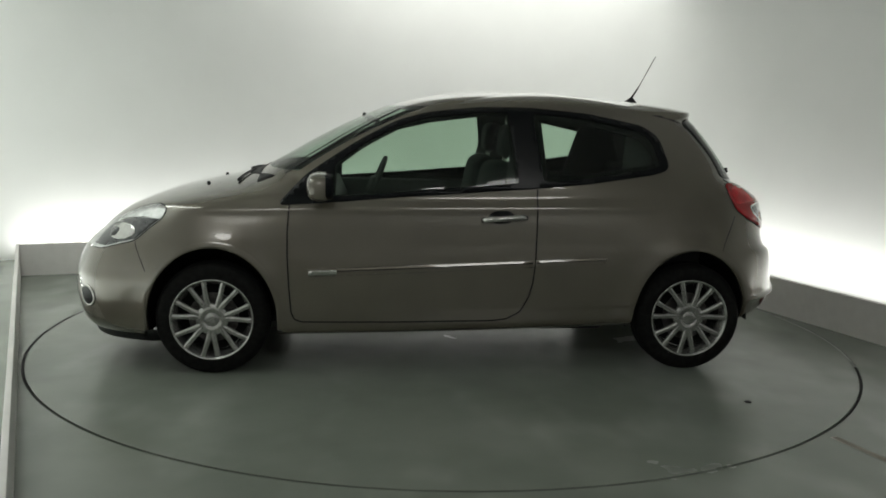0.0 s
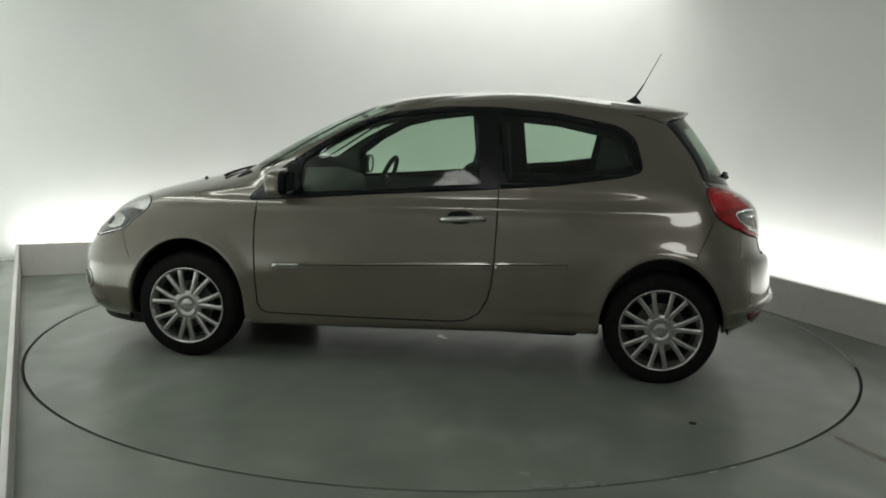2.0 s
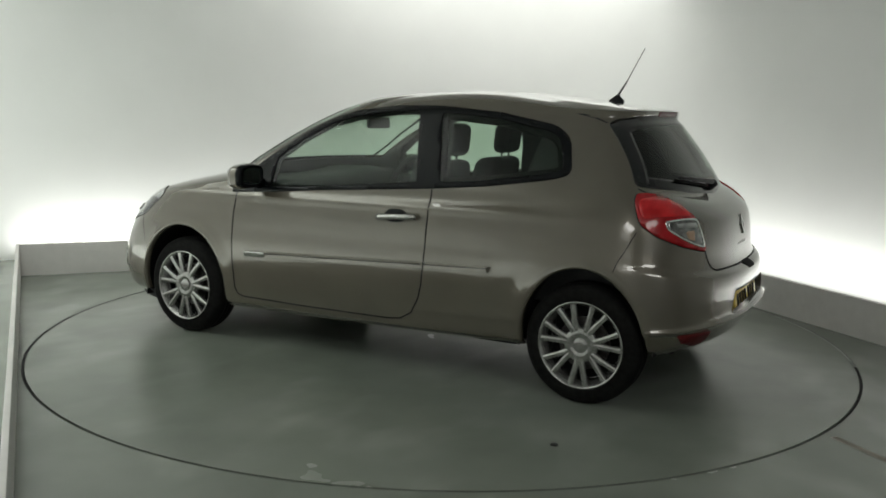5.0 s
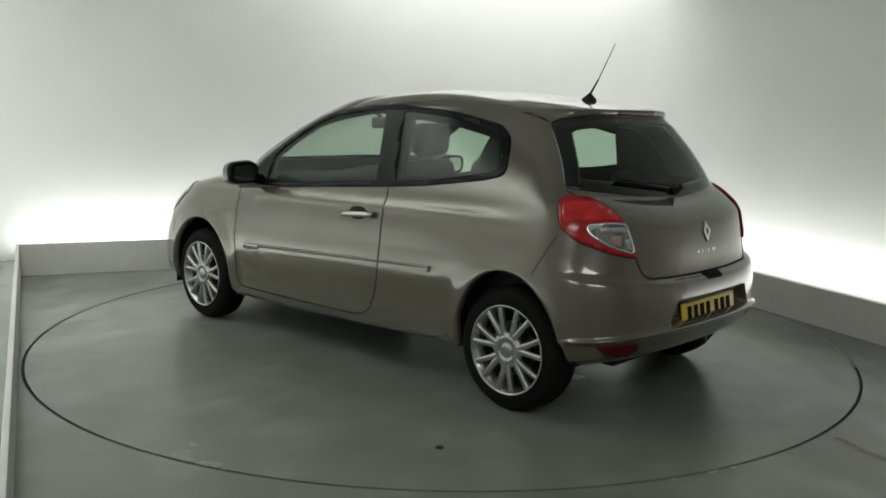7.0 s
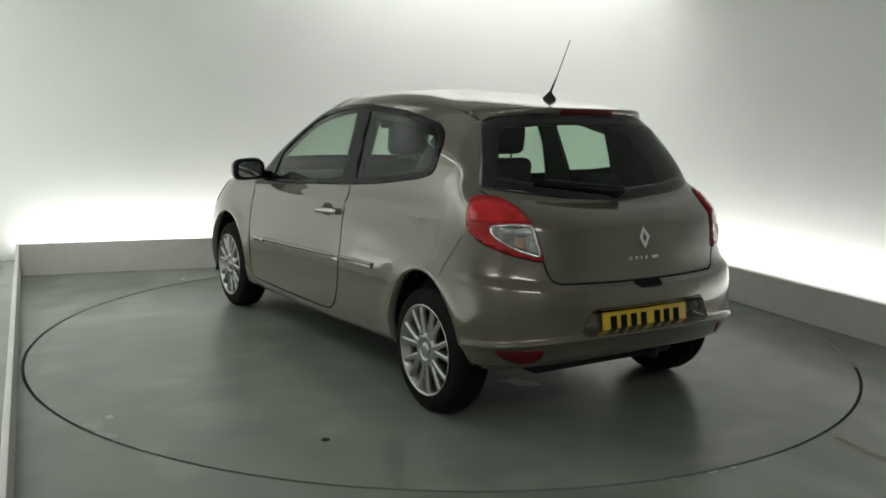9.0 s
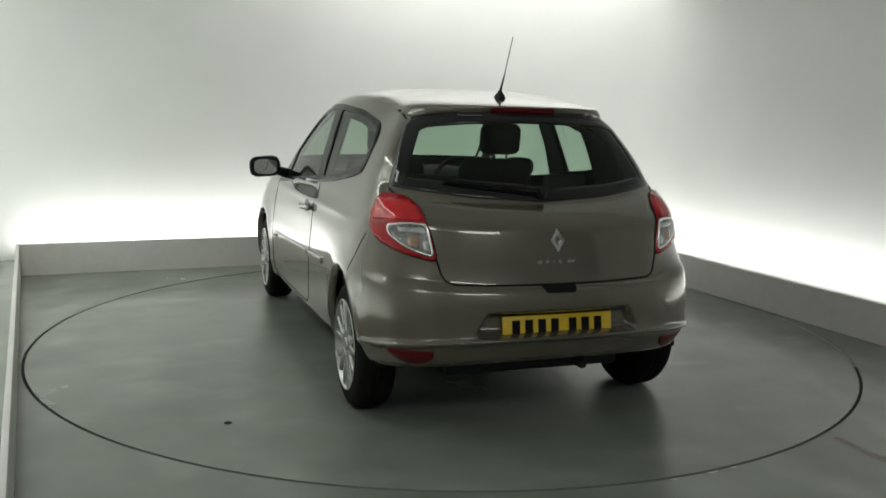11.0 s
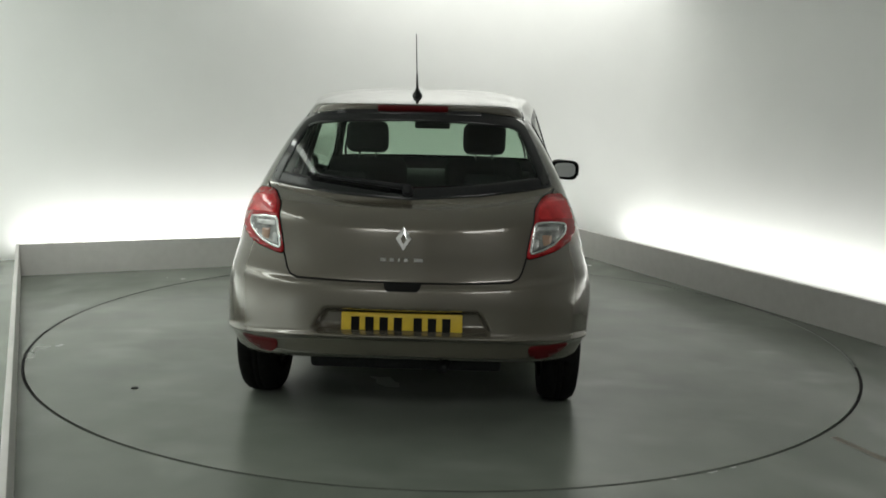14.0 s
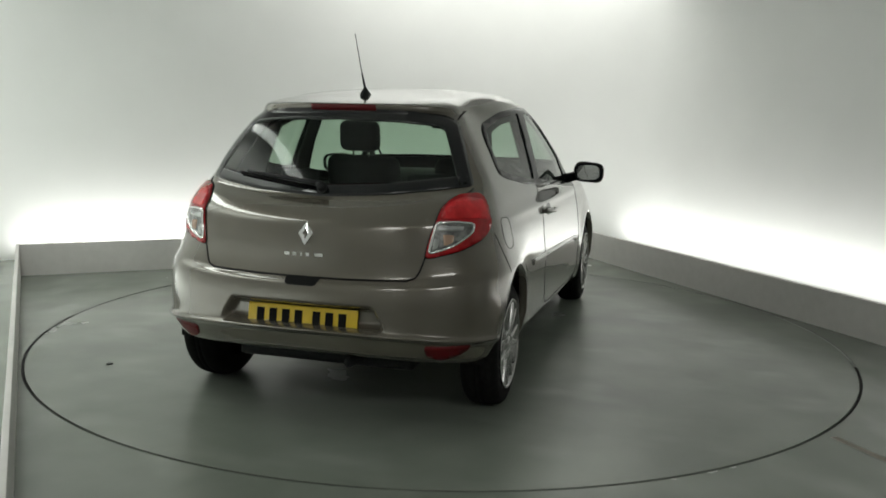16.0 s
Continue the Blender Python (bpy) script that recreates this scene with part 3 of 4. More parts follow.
def skin_at(p, d):
    """Where the ray from p along d meets the skin: the place and a smooth normal."""
    hit, n, i, _ = TREE.ray_cast(Vector(p), Vector(d))
    if hit is None:
        hit, n, i, _ = TREE.find_nearest(Vector(p) + Vector(d) * 2.0)
    acc, tot = Vector(), 0
    for v in TF[i]:
        w = 1 / ((TV[v] - hit).length + 1e-4)
        acc += TN[v] * w
        tot += w
    acc.normalize()
    if acc.dot(Vector(d)) > 0:
        acc = -acc
    return hit, acc


def caster(view, side=1):
    """Maps a 2D outline point to the skin. View: side (x, z), rear (y, z), front (y, z), top (x, y), corner (s, z) or nose (s, z)."""
    def cast(a, b):
        if view == "side":
            return skin_at((a, side * 2.0, b), (0, -side, 0))
        if view == "rear":
            return skin_at((-2.0, side * a, b), (1, 0, 0))
        if view == "front":
            return skin_at((5.0, side * a, b), (-1, 0, 0))
        if view == "top":
            return skin_at((a, side * b, 3.0), (0, 0, -1))
        if view == "corner":
            p = Vector((0.7071 * a, 0.7071 * a, b)) + 2.0 * LAMP_DIR
            d = -LAMP_DIR
        else:
            p = Vector((2.90, 0.60, b)) + a * Vector((0.85, -0.5268, 0)) + 1.5 * Vector((0.5268, 0.85, 0))
            d = Vector((-0.5268, -0.85, 0))
        return skin_at((p.x, side * p.y, p.z), (d.x, side * d.y, d.z))
    return cast


def lift_bm(bm, cast, off, thick):
    """Lifts a flat sheet (x, y = outline) on to the skin at off above it, and closes it to a slab thick below."""
    norms = {}
    for v in bm.verts:
        hit, n = cast(v.co.x, v.co.y)
        norms[v] = n
        v.co = hit + n * off - AXIS
    bm.normal_update()
    up = sum((f.normal.dot(norms[f.verts[0]]) for f in bm.faces), 0.0)
    if up < 0:
        bmesh.ops.reverse_faces(bm, faces=bm.faces[:])
    if thick:
        top = bm.faces[:]
        edges = [e for e in bm.edges if len(e.link_faces) == 1]
        low = {}
        for e in edges:
            for v in e.verts:
                if v not in low:
                    low[v] = bm.verts.new(v.co - norms[v] * thick)
        for e in edges:
            f = e.link_faces[0]
            a, b = e.verts
            vs = list(f.verts)
            if vs[(vs.index(a) + 1) % len(vs)] == b:
                a, b = b, a
            bm.faces.new((a, b, low[b], low[a]))
    return bm


def sheet(poly, cast, off=0.002, thick=0.006, step=0.03):
    """A filled outline on the skin."""
    bm = bmesh.new()
    bm.faces.new([bm.verts.new((a, b, 0)) for a, b in poly])
    for k, (lo, hi) in enumerate(((min(p[0] for p in poly), max(p[0] for p in poly)), (min(p[1] for p in poly), max(p[1] for p in poly)))):
        c = lo + step * 0.5
        while c < hi:
            co, no = [0, 0, 0], [0, 0, 0]
            co[k], no[k] = c, 1
            bmesh.ops.bisect_plane(bm, geom=bm.verts[:] + bm.edges[:] + bm.faces[:], plane_co=co, plane_no=no, dist=1e-5)
            c += step
    return lift_bm(bm, cast, off, thick)


def band(outer, inner, cast, off=0.002, thick=0.006, n=4, closed=True):
    """A strip between two outlines with equal numbers of points."""
    bm = bmesh.new()
    rows = []
    for k in range(n + 1):
        f = k / n
        rows.append([bm.verts.new((a[0] * (1 - f) + b[0] * f, a[1] * (1 - f) + b[1] * f, 0)) for a, b in zip(outer, inner)])
    m = len(outer)
    for r0, r1 in zip(rows, rows[1:]):
        for i in range(m if closed else m - 1):
            bm.faces.new((r0[i], r0[(i + 1) % m], r1[(i + 1) % m], r1[i]))
    return lift_bm(bm, cast, off, thick)


def dense(line, step=0.02, closed=False):
    out = []
    pts = line + line[:1] if closed else line
    for (a0, b0), (a1, b1) in zip(pts, pts[1:]):
        k = max(1, int(math.hypot(a1 - a0, b1 - b0) / step))
        out += [(a0 + (a1 - a0) * i / k, b0 + (b1 - b0) * i / k) for i in range(k)]
    return out if closed else out + [pts[-1]]


def line_band(line, half, cast, off=0.001, thick=0.002, closed=False, n=1):
    line = dense(line, 0.02, closed)
    m = len(line)
    L, R = [], []
    for i in range(m):
        a = Vector(line[(i - 1) % m if closed else max(i - 1, 0)])
        b = Vector(line[(i + 1) % m if closed else min(i + 1, m - 1)])
        t = (b - a).normalized()
        nrm = Vector((-t.y, t.x)) * half
        L.append((line[i][0] + nrm.x, line[i][1] + nrm.y))
        R.append((line[i][0] - nrm.x, line[i][1] - nrm.y))
    return band(L, R, cast, off, thick, n, closed)


def moulding(top, low, cast):
    """A rubbing strip with a raised upper rib, a groove and a flatter lower face, closed at its ends."""
    def at(line, f):
        k = min(int(f * (len(line) - 1)), len(line) - 2)
        g = f * (len(line) - 1) - k
        return Vector(line[k]) * (1 - g) + Vector(line[k + 1]) * g
    bm = bmesh.new()
    rows = []
    n = 24
    for c, off in ((0.0, -0.002), (0.05, 0.010), (0.30, 0.013), (0.36, 0.006), (0.44, 0.0085), (0.90, 0.0085), (1.0, -0.002)):
        row = []
        for i in range(n + 1):
            p = at(top, i / n) * (1 - c) + at(low, i / n) * c
            h, nn = cast(p.x, p.y)
            row.append(bm.verts.new(h + nn * (off if 0 < i < n else min(off, 0.002)) - AXIS))
        rows.append(row)
    for a, b in zip(rows, rows[1:]):
        for i in range(n):
            bm.faces.new((a[i], a[i + 1], b[i + 1], b[i]))
    bmesh.ops.recalc_face_normals(bm, faces=bm.faces)
    return bm


def window_frame(poly, cast, wide, lap):
    """The inner frame of a side window, behind the pane."""
    return band(dense(inset(poly, -wide), 0.03, True), dense_pairs(inset(poly, -wide), inset(poly, lap)), cast, -0.018, 0.012, 2)


def build_car():
    verts, kind, screen, lined = build_skin()
    def panel(name, keep, label="", sides=None, mat=PAINT):
        bm = panel_bm(keep, only=sides)
        ob = part(name, bm, mat, car, label)
        smooth_skin(ob.data)
        return ob
    # inner shell of the body, a little inside the panels
    keep = lined & (np.arange(GRID.shape[0] - 1)[:, None] > 14 * 6)
    part("cabin_lining", panel_bm(keep, depth=0.022), LINING, car, "grey cabin lining")
    keep = lined & (np.arange(GRID.shape[0] - 1)[:, None] <= 14 * 6)
    part("body_shell", panel_bm(keep, depth=0.018), TRIM, car, "dark inner shell of the body")
    qx, qy, qz = ((GRID[:-1, :-1, k] + GRID[1:, 1:, k]) / 2 for k in range(3))
    for s in (1, -1):
        cs = caster("side", s)
        part("rear_pillar_trim", sheet(rounded([(-0.02, 1.00), (0.40, 0.97), (0.375, 1.10), (0.33, 1.30), (0.28, 1.345), (0.10, 1.30)], 5, 0.06), cs, -0.05, 0.004), DASH, car, "dark inner trim of the rear pillar")
        part("centre_pillar_trim", sheet(rounded([(0.79, 0.94), (1.05, 0.94), (1.00, 1.20), (1.02, 1.385), (0.83, 1.385)], 5, 0.03), cs, -0.04, 0.004), DASH, car, "dark inner trim of the centre pillar")
    panel("rear_bumper", kind == 3, "beige painted rear bumper with a plate recess")
    panel("front_bumper", kind == 4)
    panel("bonnet", kind == 5)
    tailgate = panel("tailgate", kind == 6, "beige painted tailgate with a wide raked window")
    panel("roof", kind == 7)
    for s in (1, -1):
        panel("quarter_panel", kind == 1, sides=s)
        panel("front_wing", kind == 2, sides=s)
    doors = {s: panel("door", kind == 8, "long beige front door", sides=s) for s in (1, -1)}

    # glazing
    bm = panel_bm(screen)
    part("windscreen", bm, GLASS, car, "raked green-tinted windscreen")
    for s in (1, -1):
        cs = caster("side", s)
        part("side_window_surround", surround(s), GLOSS_BLACK, car, "gloss black window surround")
        part("door_window", sheet(inset(DOOR_GLASS, -0.008), cs, -0.004, 0.0), GLASS, doors[s], "green-tinted door glass")
        part("door_window_frame", window_frame(DOOR_GLASS, cs, 0.05, 0.010), SEAM, doors[s], "dark inner frame of the door window")
        part("quarter_window_frame", window_frame(QUARTER_GLASS, cs, 0.05, 0.028), SEAM, car, "dark inner frame of the quarter window")
        part("quarter_window", sheet(inset(QUARTER_GLASS, -0.008), cs, -0.004, 0.0), GLASS, car, "green-tinted rear quarter glass")
    cr = caster("rear")
    part("rear_window_edge", band(dense(REAR_GLASS, 0.03, True), dense_inset(REAR_GLASS, 0.052), cr, 0.002, 0.008), GLASS_EDGE, tailgate, "gloss black edge of the rear window")
    part("rear_window", sheet(inset(REAR_GLASS, 0.045), cr, 0.0015, 0.0), GLASS, tailgate, "tinted rear window glass")

    for s in (1, -1):
        cs = caster("side", s)
        # shut lines
        part("door_seam", line_band(dense(door_line(), 0.02), 0.0035, cs, 0.0012, 0.0015), SEAM, doors[s], "dark shut line")
        part("screen_pillar_seam", line_band([(2.21, 1.035), (2.06, 1.125), (1.92, 1.212), (1.75, 1.305), (1.598, 1.378)], 0.0035, cs, 0.002, 0.003), TRIM, car)
        part("bumper_seam", line_band([(-0.235, 0.845), (-0.205, 0.78), (-0.165, 0.70), (-0.155, 0.665)], 0.0018, cs, 0.001, 0.0015), SEAM, car)
        # arch lips
        for cx, rx in ((0.0, 0.318), (WHEELBASE, 0.335)):
            arc = np.linspace(0, math.pi, 60)
            drop = (0.235, 0.255, 0.275)
            inner = [(cx + rx * 0.995, q) for q in drop] + [(cx + rx * 0.995 * math.cos(a), HUB_Z + 0.370 * math.sin(a)) for a in arc] + [(cx - rx * 0.995, q) for q in drop[::-1]]
            outer = [(cx + rx + 0.036, q) for q in drop] + [(cx + (rx + 0.036) * math.cos(a), HUB_Z + 0.408 * math.sin(a)) for a in arc] + [(cx - rx - 0.036, q) for q in drop[::-1]]
            part("arch_lip", arch_lip(outer, inner, cs), PAINT, car)
        # side moulding on door and quarter panel
        part("side_moulding", moulding([(2.088, 0.557), (1.5, 0.581), (0.884, 0.607)], [(2.084, 0.516), (1.5, 0.539), (0.884, 0.569)], cs), PAINT, doors[s], "body-coloured rubbing strip", smooth=False)
        part("side_moulding", moulding([(0.872, 0.608), (0.478, 0.623)], [(0.872, 0.570), (0.490, 0.590)], cs), PAINT, car, "body-coloured rubbing strip", smooth=False)
        # black strips over the groove paint in the shadow it would hold
        part("groove_shadow", line_band([(2.07, 0.542), (1.5, 0.566), (0.892, 0.593)], 0.0032, cs, 0.0080, 0.001), SEAM, doors[s], "dark strip standing for the shadow in the rubbing strip's groove")
        part("groove_shadow", line_band([(0.866, 0.594), (0.50, 0.611)], 0.0032, cs, 0.0080, 0.001), SEAM, car, "dark strip standing for the shadow in the rubbing strip's groove")
        part("moulding_badge", sheet(rounded([(2.078, 0.550), (2.078, 0.524), (1.93, 0.529), (1.93, 0.555)], 3, 0.006), cs, 0.014, 0.003, 0.05), CHROME_SOFT, doors[s], "small silver badge plate")
        # door handle
        part("handle_cup", sheet(rounded([(1.11, 0.862), (1.02, 0.866), (0.98, 0.832), (1.02, 0.797), (1.10, 0.795), (1.14, 0.825)], 4, 0.03), cs, 0.001, 0.0, 0.02), GLOSS_BLACK, doors[s], "dark recess behind the handle")
        bm = bmesh.new()
        pts = []
        for f in np.linspace(0, 1, 12):
            h, n = cs(1.165 - 0.235 * f, 0.814 + 0.014 * f)
            pts.append(h + n * (0.012 + 0.022 * math.sin(math.pi * min(1, max(0, f))) ** 0.5) - AXIS)
        tube(bm, pts, 0.0155, 12)
        part("door_handle", bm, CHROME_SOFT, doors[s], "satin silver pull handle")
        # rear lamp
        cc = caster("corner", s)
        lamp = part("tail_lamp", sheet(LAMP, cc, 0.010, 0.018, 0.02), RED, car, "large red tail lamp wrapping round the corner")
        part("stop_lens", sheet(rounded([(0.345, 0.985), (0.355, 0.935), (0.345, 0.905), (0.26, 0.915), (0.10, 0.915), (0.14, 0.958), (0.20, 0.985), (0.26, 0.998)], 4, 0.02), cc, 0.0122, 0.002, 0.02), BRIGHT_RED, lamp, "brighter red stop-light lens")
        part("reverse_lens", sheet(REVERSE, cc, 0.0125, 0.003, 0.02), REVERSE_LENS, lamp, "clear reversing and indicator lens")
        part("lens_facet", sheet(rounded([(0.20, 0.886), (0.19, 0.868), (0.075, 0.866), (0.082, 0.888)], 3, 0.008), cc, 0.0132, 0.002, 0.02), CLEAR_LENS, lamp)
        part("lens_facet", sheet(rounded([(0.085, 0.835), (0.075, 0.80), (0.05, 0.79), (0.062, 0.84)], 3, 0.008), cc, 0.0132, 0.002, 0.02), CLEAR_LENS, lamp)
        part("chrome_edge", line_band(REVERSE, 0.004, cc, 0.0135, 0.003, True), CHROME, lamp)
        part("indicator_bulb", sheet(rounded([(0.10, 0.855), (0.15, 0.85), (0.14, 0.818), (0.10, 0.806)], 3, 0.01), cc, 0.0138, 0.002, 0.02), AMBER, lamp, "pale amber bulb behind the lens")
        part("lamp_gasket", line_band(LAMP, 0.004, cc, 0.003, 0.004, True), SEAM, lamp)
        # bumper reflector
        cb = caster("rear", s)
        part("rear_reflector", sheet(rounded([(0.545, 0.392), (0.735, 0.388), (0.69, 0.347), (0.605, 0.318), (0.55, 0.345)], 4, 0.02), cb, 0.004, 0.008, 0.02), DARK_RED, car, "dark red bumper reflector")
        # headlamp
        cn = caster("nose", s)
        head = part("headlamp", sheet(FRONT_LAMP, cn, 0.004, 0.010, 0.02), CLEAR_LENS, car, "clear almond-shaped headlamp")
        part("headlamp_bezel", sheet(rounded([(-0.155, 0.800), (-0.11, 0.757), (-0.058, 0.700), (0.02, 0.682), (0.13, 0.652), (0.25, 0.650), (0.21, 0.745), (0.06, 0.792), (-0.06, 0.806)], 3, 0.01), cn, 0.0055, 0.002, 0.02), BEZEL, head, "dark inner bezel")
        part("headlamp_reflector", sheet(rounded([(0.165, 0.745), (0.06, 0.770), (-0.035, 0.757), (-0.045, 0.715), (0.03, 0.690), (0.125, 0.695)], 4, 0.03), cn, 0.007, 0.003, 0.02), CHROME_SOFT, head, "bright reflector bowl")
        h, n = cn(0.105, 0.722)
        bm = bmesh.new()
        tube(bm, [h - AXIS, h + n * 0.010 - AXIS, h + n * 0.014 - AXIS], 0.030, 18, 0.8)
        part("headlamp_bulb", bm, BEZEL, head)
        part("headlamp_seam", line_band(FRONT_LAMP, 0.003, cn, 0.003, 0.003, True), SEAM, head)
        part("fog_lamp", sheet(rounded([(0.303, 0.424), (0.23, 0.448), (0.176, 0.420), (0.165, 0.371), (0.216, 0.335), (0.285, 0.350)], 5, 0.03), cn, 0.003, 0.008, 0.02), GLOSS_BLACK, car, "round front fog lamp in a dark bezel")
        part("fog_ring", line_band(rounded([(0.303, 0.424), (0.23, 0.448), (0.176, 0.420), (0.165, 0.371), (0.216, 0.335), (0.285, 0.350)], 5, 0.03), 0.006, cn, 0.006, 0.005, True), CHROME_SOFT, car, "bright ring round the fog lamp")
        part("front_bumper_seam", line_band([(2.905, 0.54), (2.93, 0.60), (2.955, 0.66), (2.962, 0.69)], 0.0014, cs, 0.001, 0.0015), SEAM, car)

    flap = rounded([(0.03, 0.89), (-0.13, 0.90), (-0.15, 0.80), (-0.10, 0.755), (0.02, 0.76)], 6, 0.05)
    part("fuel_flap_seam", line_band(flap, 0.0012, caster("side", -1), 0.001, 0.001, True), SEAM, car, "thin shut line of the fuel flap")
    # tailgate shut lines, badge, brake light
    tg = [(0.66, 1.035), (0.60, 0.95), (0.565, 0.87), (0.528, 0.76), (0.51, 0.70), (0.495, 0.675), (0.46, 0.662), (0.2, 0.657), (0.0, 0.656)]
    line = tg + [(-a, b) for a, b in tg[-2::-1]]
    part("tailgate_seam", line_band(line, 0.0036, cr, 0.0015, 0.002), SEAM, tailgate, "dark shut line")
    part("tailgate_grip", sheet(rounded([(0.085, 0.660), (-0.085, 0.660), (-0.07, 0.625), (0.07, 0.625)], 4, 0.015), cr, 0.002, 0.0, 0.02), SEAM, tailgate, "dark grip recess")
    part("brake_light", sheet(rounded([(0.163, 1.3915), (-0.163, 1.3915), (-0.163, 1.366), (0.163, 1.366)], 2, 0.004), cr, 0.004, 0.006, 0.008), DARK_RED, tailgate, "long dark red high brake light")
    bm = band([(0.0, 0.885), (-0.033, 0.839), (0.0, 0.790), (0.033, 0.839)], [(0.0, 0.862), (-0.013, 0.838), (0.0, 0.814), (0.013, 0.838)], cr, 0.008, 0.010, 1)
    part("diamond_badge", bm, CHROME, tailgate, "chrome diamond-shaped badge", smooth=False)
    for k, (a, b) in enumerate(((0.098, 0.074), (0.058, 0.040), (0.022, 0.014), (-0.004, -0.020), (-0.046, -0.084))):
        part("badge_bar", sheet([(a, 0.758), (b, 0.758), (b, 0.744), (a, 0.744)], cr, 0.002, 0.003, 0.05), CHROME_SOFT, tailgate, "small chrome model lettering as a bar", smooth=False)
    # spoiler end seams
    for s in (1, -1):
        part("spoiler_seam", line_band([(s * 0.522, 1.332), (s * 0.518, 1.372)], 0.003, cr, 0.001, 0.001), SEAM, tailgate)
    build_plate()
    build_wiper(tailgate, cr)
    build_front(car)
    for s in (1, -1):
        build_door_mirror(s)
    build_aerial()
    build_underside()
    build_cabin()
    raise_body()
    build_wheels()


def raise_body():
    """The body stands two per cent taller than its plan; the wheels keep their size."""
    for ob in car.children_recursive:
        if ob.matrix_basis != Matrix():
            ob.location.z = 1.02 * ob.location.z - 0.005
        elif ob.parent.matrix_basis == Matrix():
            for v in ob.data.vertices:
                v.co.z = 1.02 * v.co.z - 0.005


def dense_inset(poly, d):
    return dense_pairs(poly, inset(poly, d))


def dense_pairs(poly, other):
    """Points on the second outline that match dense(poly, 0.03, True) on the first."""
    out = []
    m = len(poly)
    for i in range(m):
        (a0, b0), (a1, b1) = poly[i], poly[(i + 1) % m]
        (c0, e0), (c1, e1) = other[i], other[(i + 1) % m]
        k = max(1, int(math.hypot(a1 - a0, b1 - b0) / 0.03))
        out += [(c0 + (c1 - c0) * j / k, e0 + (e1 - e0) * j / k) for j in range(k)]
    return out


def door_line():
    return [(2.165, 0.965), (2.178, 0.887), (2.187, 0.75), (2.187, 0.62), (2.178, 0.45), (2.168, 0.33), (2.15, 0.292), (2.11, 0.278), (1.62, 0.275), (1.10, 0.280),
            (1.02, 0.290), (0.95, 0.33), (0.905, 0.41), (0.885, 0.49), (0.874, 0.60), (0.868, 0.80), (0.866, 0.974)]


def surround(s):
    """The black frame round both side windows, cut through where the panes are."""
    cs = caster("side", s)
    bm = bmesh.new()
    bm.faces.new([bm.verts.new((a, b, 0)) for a, b in SIDE_GLASS])
    for k, (lo, hi) in enumerate(((0.11, 2.26), (0.86, 1.41))):
        c = lo
        while c < hi:
            co, no = [0, 0, 0], [0, 0, 0]
            co[k], no[k] = c, 1
            bmesh.ops.bisect_plane(bm, geom=bm.verts[:] + bm.edges[:] + bm.faces[:], plane_co=co, plane_no=no, dist=1e-5)
            c += 0.03
    for hole in (DOOR_GLASS, QUARTER_GLASS):
        m = len(hole)
        for i in range(m):
            (a0, b0), (a1, b1) = hole[i], hole[(i + 1) % m]
            t = Vector((a1 - a0, b1 - b0, 0))
            if t.length < 1e-4:
                continue
            pad = 0.02
            near = [f for f in bm.faces if min(v.co.x for v in f.verts) < max(a0, a1) + pad and max(v.co.x for v in f.verts) > min(a0, a1) - pad
                    and min(v.co.y for v in f.verts) < max(b0, b1) + pad and max(v.co.y for v in f.verts) > min(b0, b1) - pad]
            es = {e for f in near for e in f.edges}
            vs = {v for f in near for v in f.verts}
            bmesh.ops.bisect_plane(bm, geom=list(vs) + list(es) + near, plane_co=(a0, b0, 0), plane_no=(-t.y, t.x, 0), dist=1e-6)
        gone = []
        for f in bm.faces:
            c = f.calc_center_median()
            if in_poly(hole, np.array(c.x), np.array(c.y)):
                gone.append(f)
        bmesh.ops.delete(bm, geom=gone, context="FACES")
    return lift_bm(bm, cs, 0.003, 0.010)


def arch_lip(outer, inner, cast):
    bm = bmesh.new()
    rows = []
    for k in range(5):
        f = k / 4
        row = []
        for a, b in zip(outer, inner):
            h, n = cast(a[0] * (1 - f) + b[0] * f, max(0.20, a[1] * (1 - f) + b[1] * f))
            row.append(bm.verts.new(h + n * (-0.0005 + 0.003 * math.sin(f * math.pi / 2)) - AXIS))
        rows.append(row)
    back = []
    for v in rows[-1]:
        back.append(bm.verts.new((v.co.x, (v.co.y + AXIS.y) * 0.955 - AXIS.y, v.co.z)))
    rows.append(back)
    for r0, r1 in zip(rows, rows[1:]):
        for i in range(len(r0) - 1):
            bm.faces.new((r0[i], r0[i + 1], r1[i + 1], r1[i]))
    bmesh.ops.recalc_face_normals(bm, faces=bm.faces)
    side = 1 if rows[0][0].co.y + AXIS.y > 0 else -1
    bm.faces.ensure_lookup_table()
    if bm.faces[0].normal.y * side < 0:
        bmesh.ops.reverse_faces(bm, faces=bm.faces[:])
    return bm


CHROME_SOFT = vary(material("satin_silver", (0.55, 0.55, 0.53), 0.22, 0.9), 40.0, (0.50, 0.50, 0.48), (0.60, 0.60, 0.58))
BEZEL = vary(material("bezel", (0.05, 0.052, 0.054), 0.25, 0.2, 0.8), 30.0, (0.035, 0.037, 0.04), (0.08, 0.082, 0.085))
AMBER = material("pale_amber", (0.42, 0.27, 0.19), 0.25, 0.0, 0.6)


def C(x, y, z):
    return Vector((x, y, z)) - AXIS


def cbox(bm, x0, x1, y0, y1, z0, z1, bevel=0.0, seg=2):
    return box(bm, x0 - AXIS.x, x1 - AXIS.x, y0 - AXIS.y, y1 - AXIS.y, z0, z1, bevel, seg)


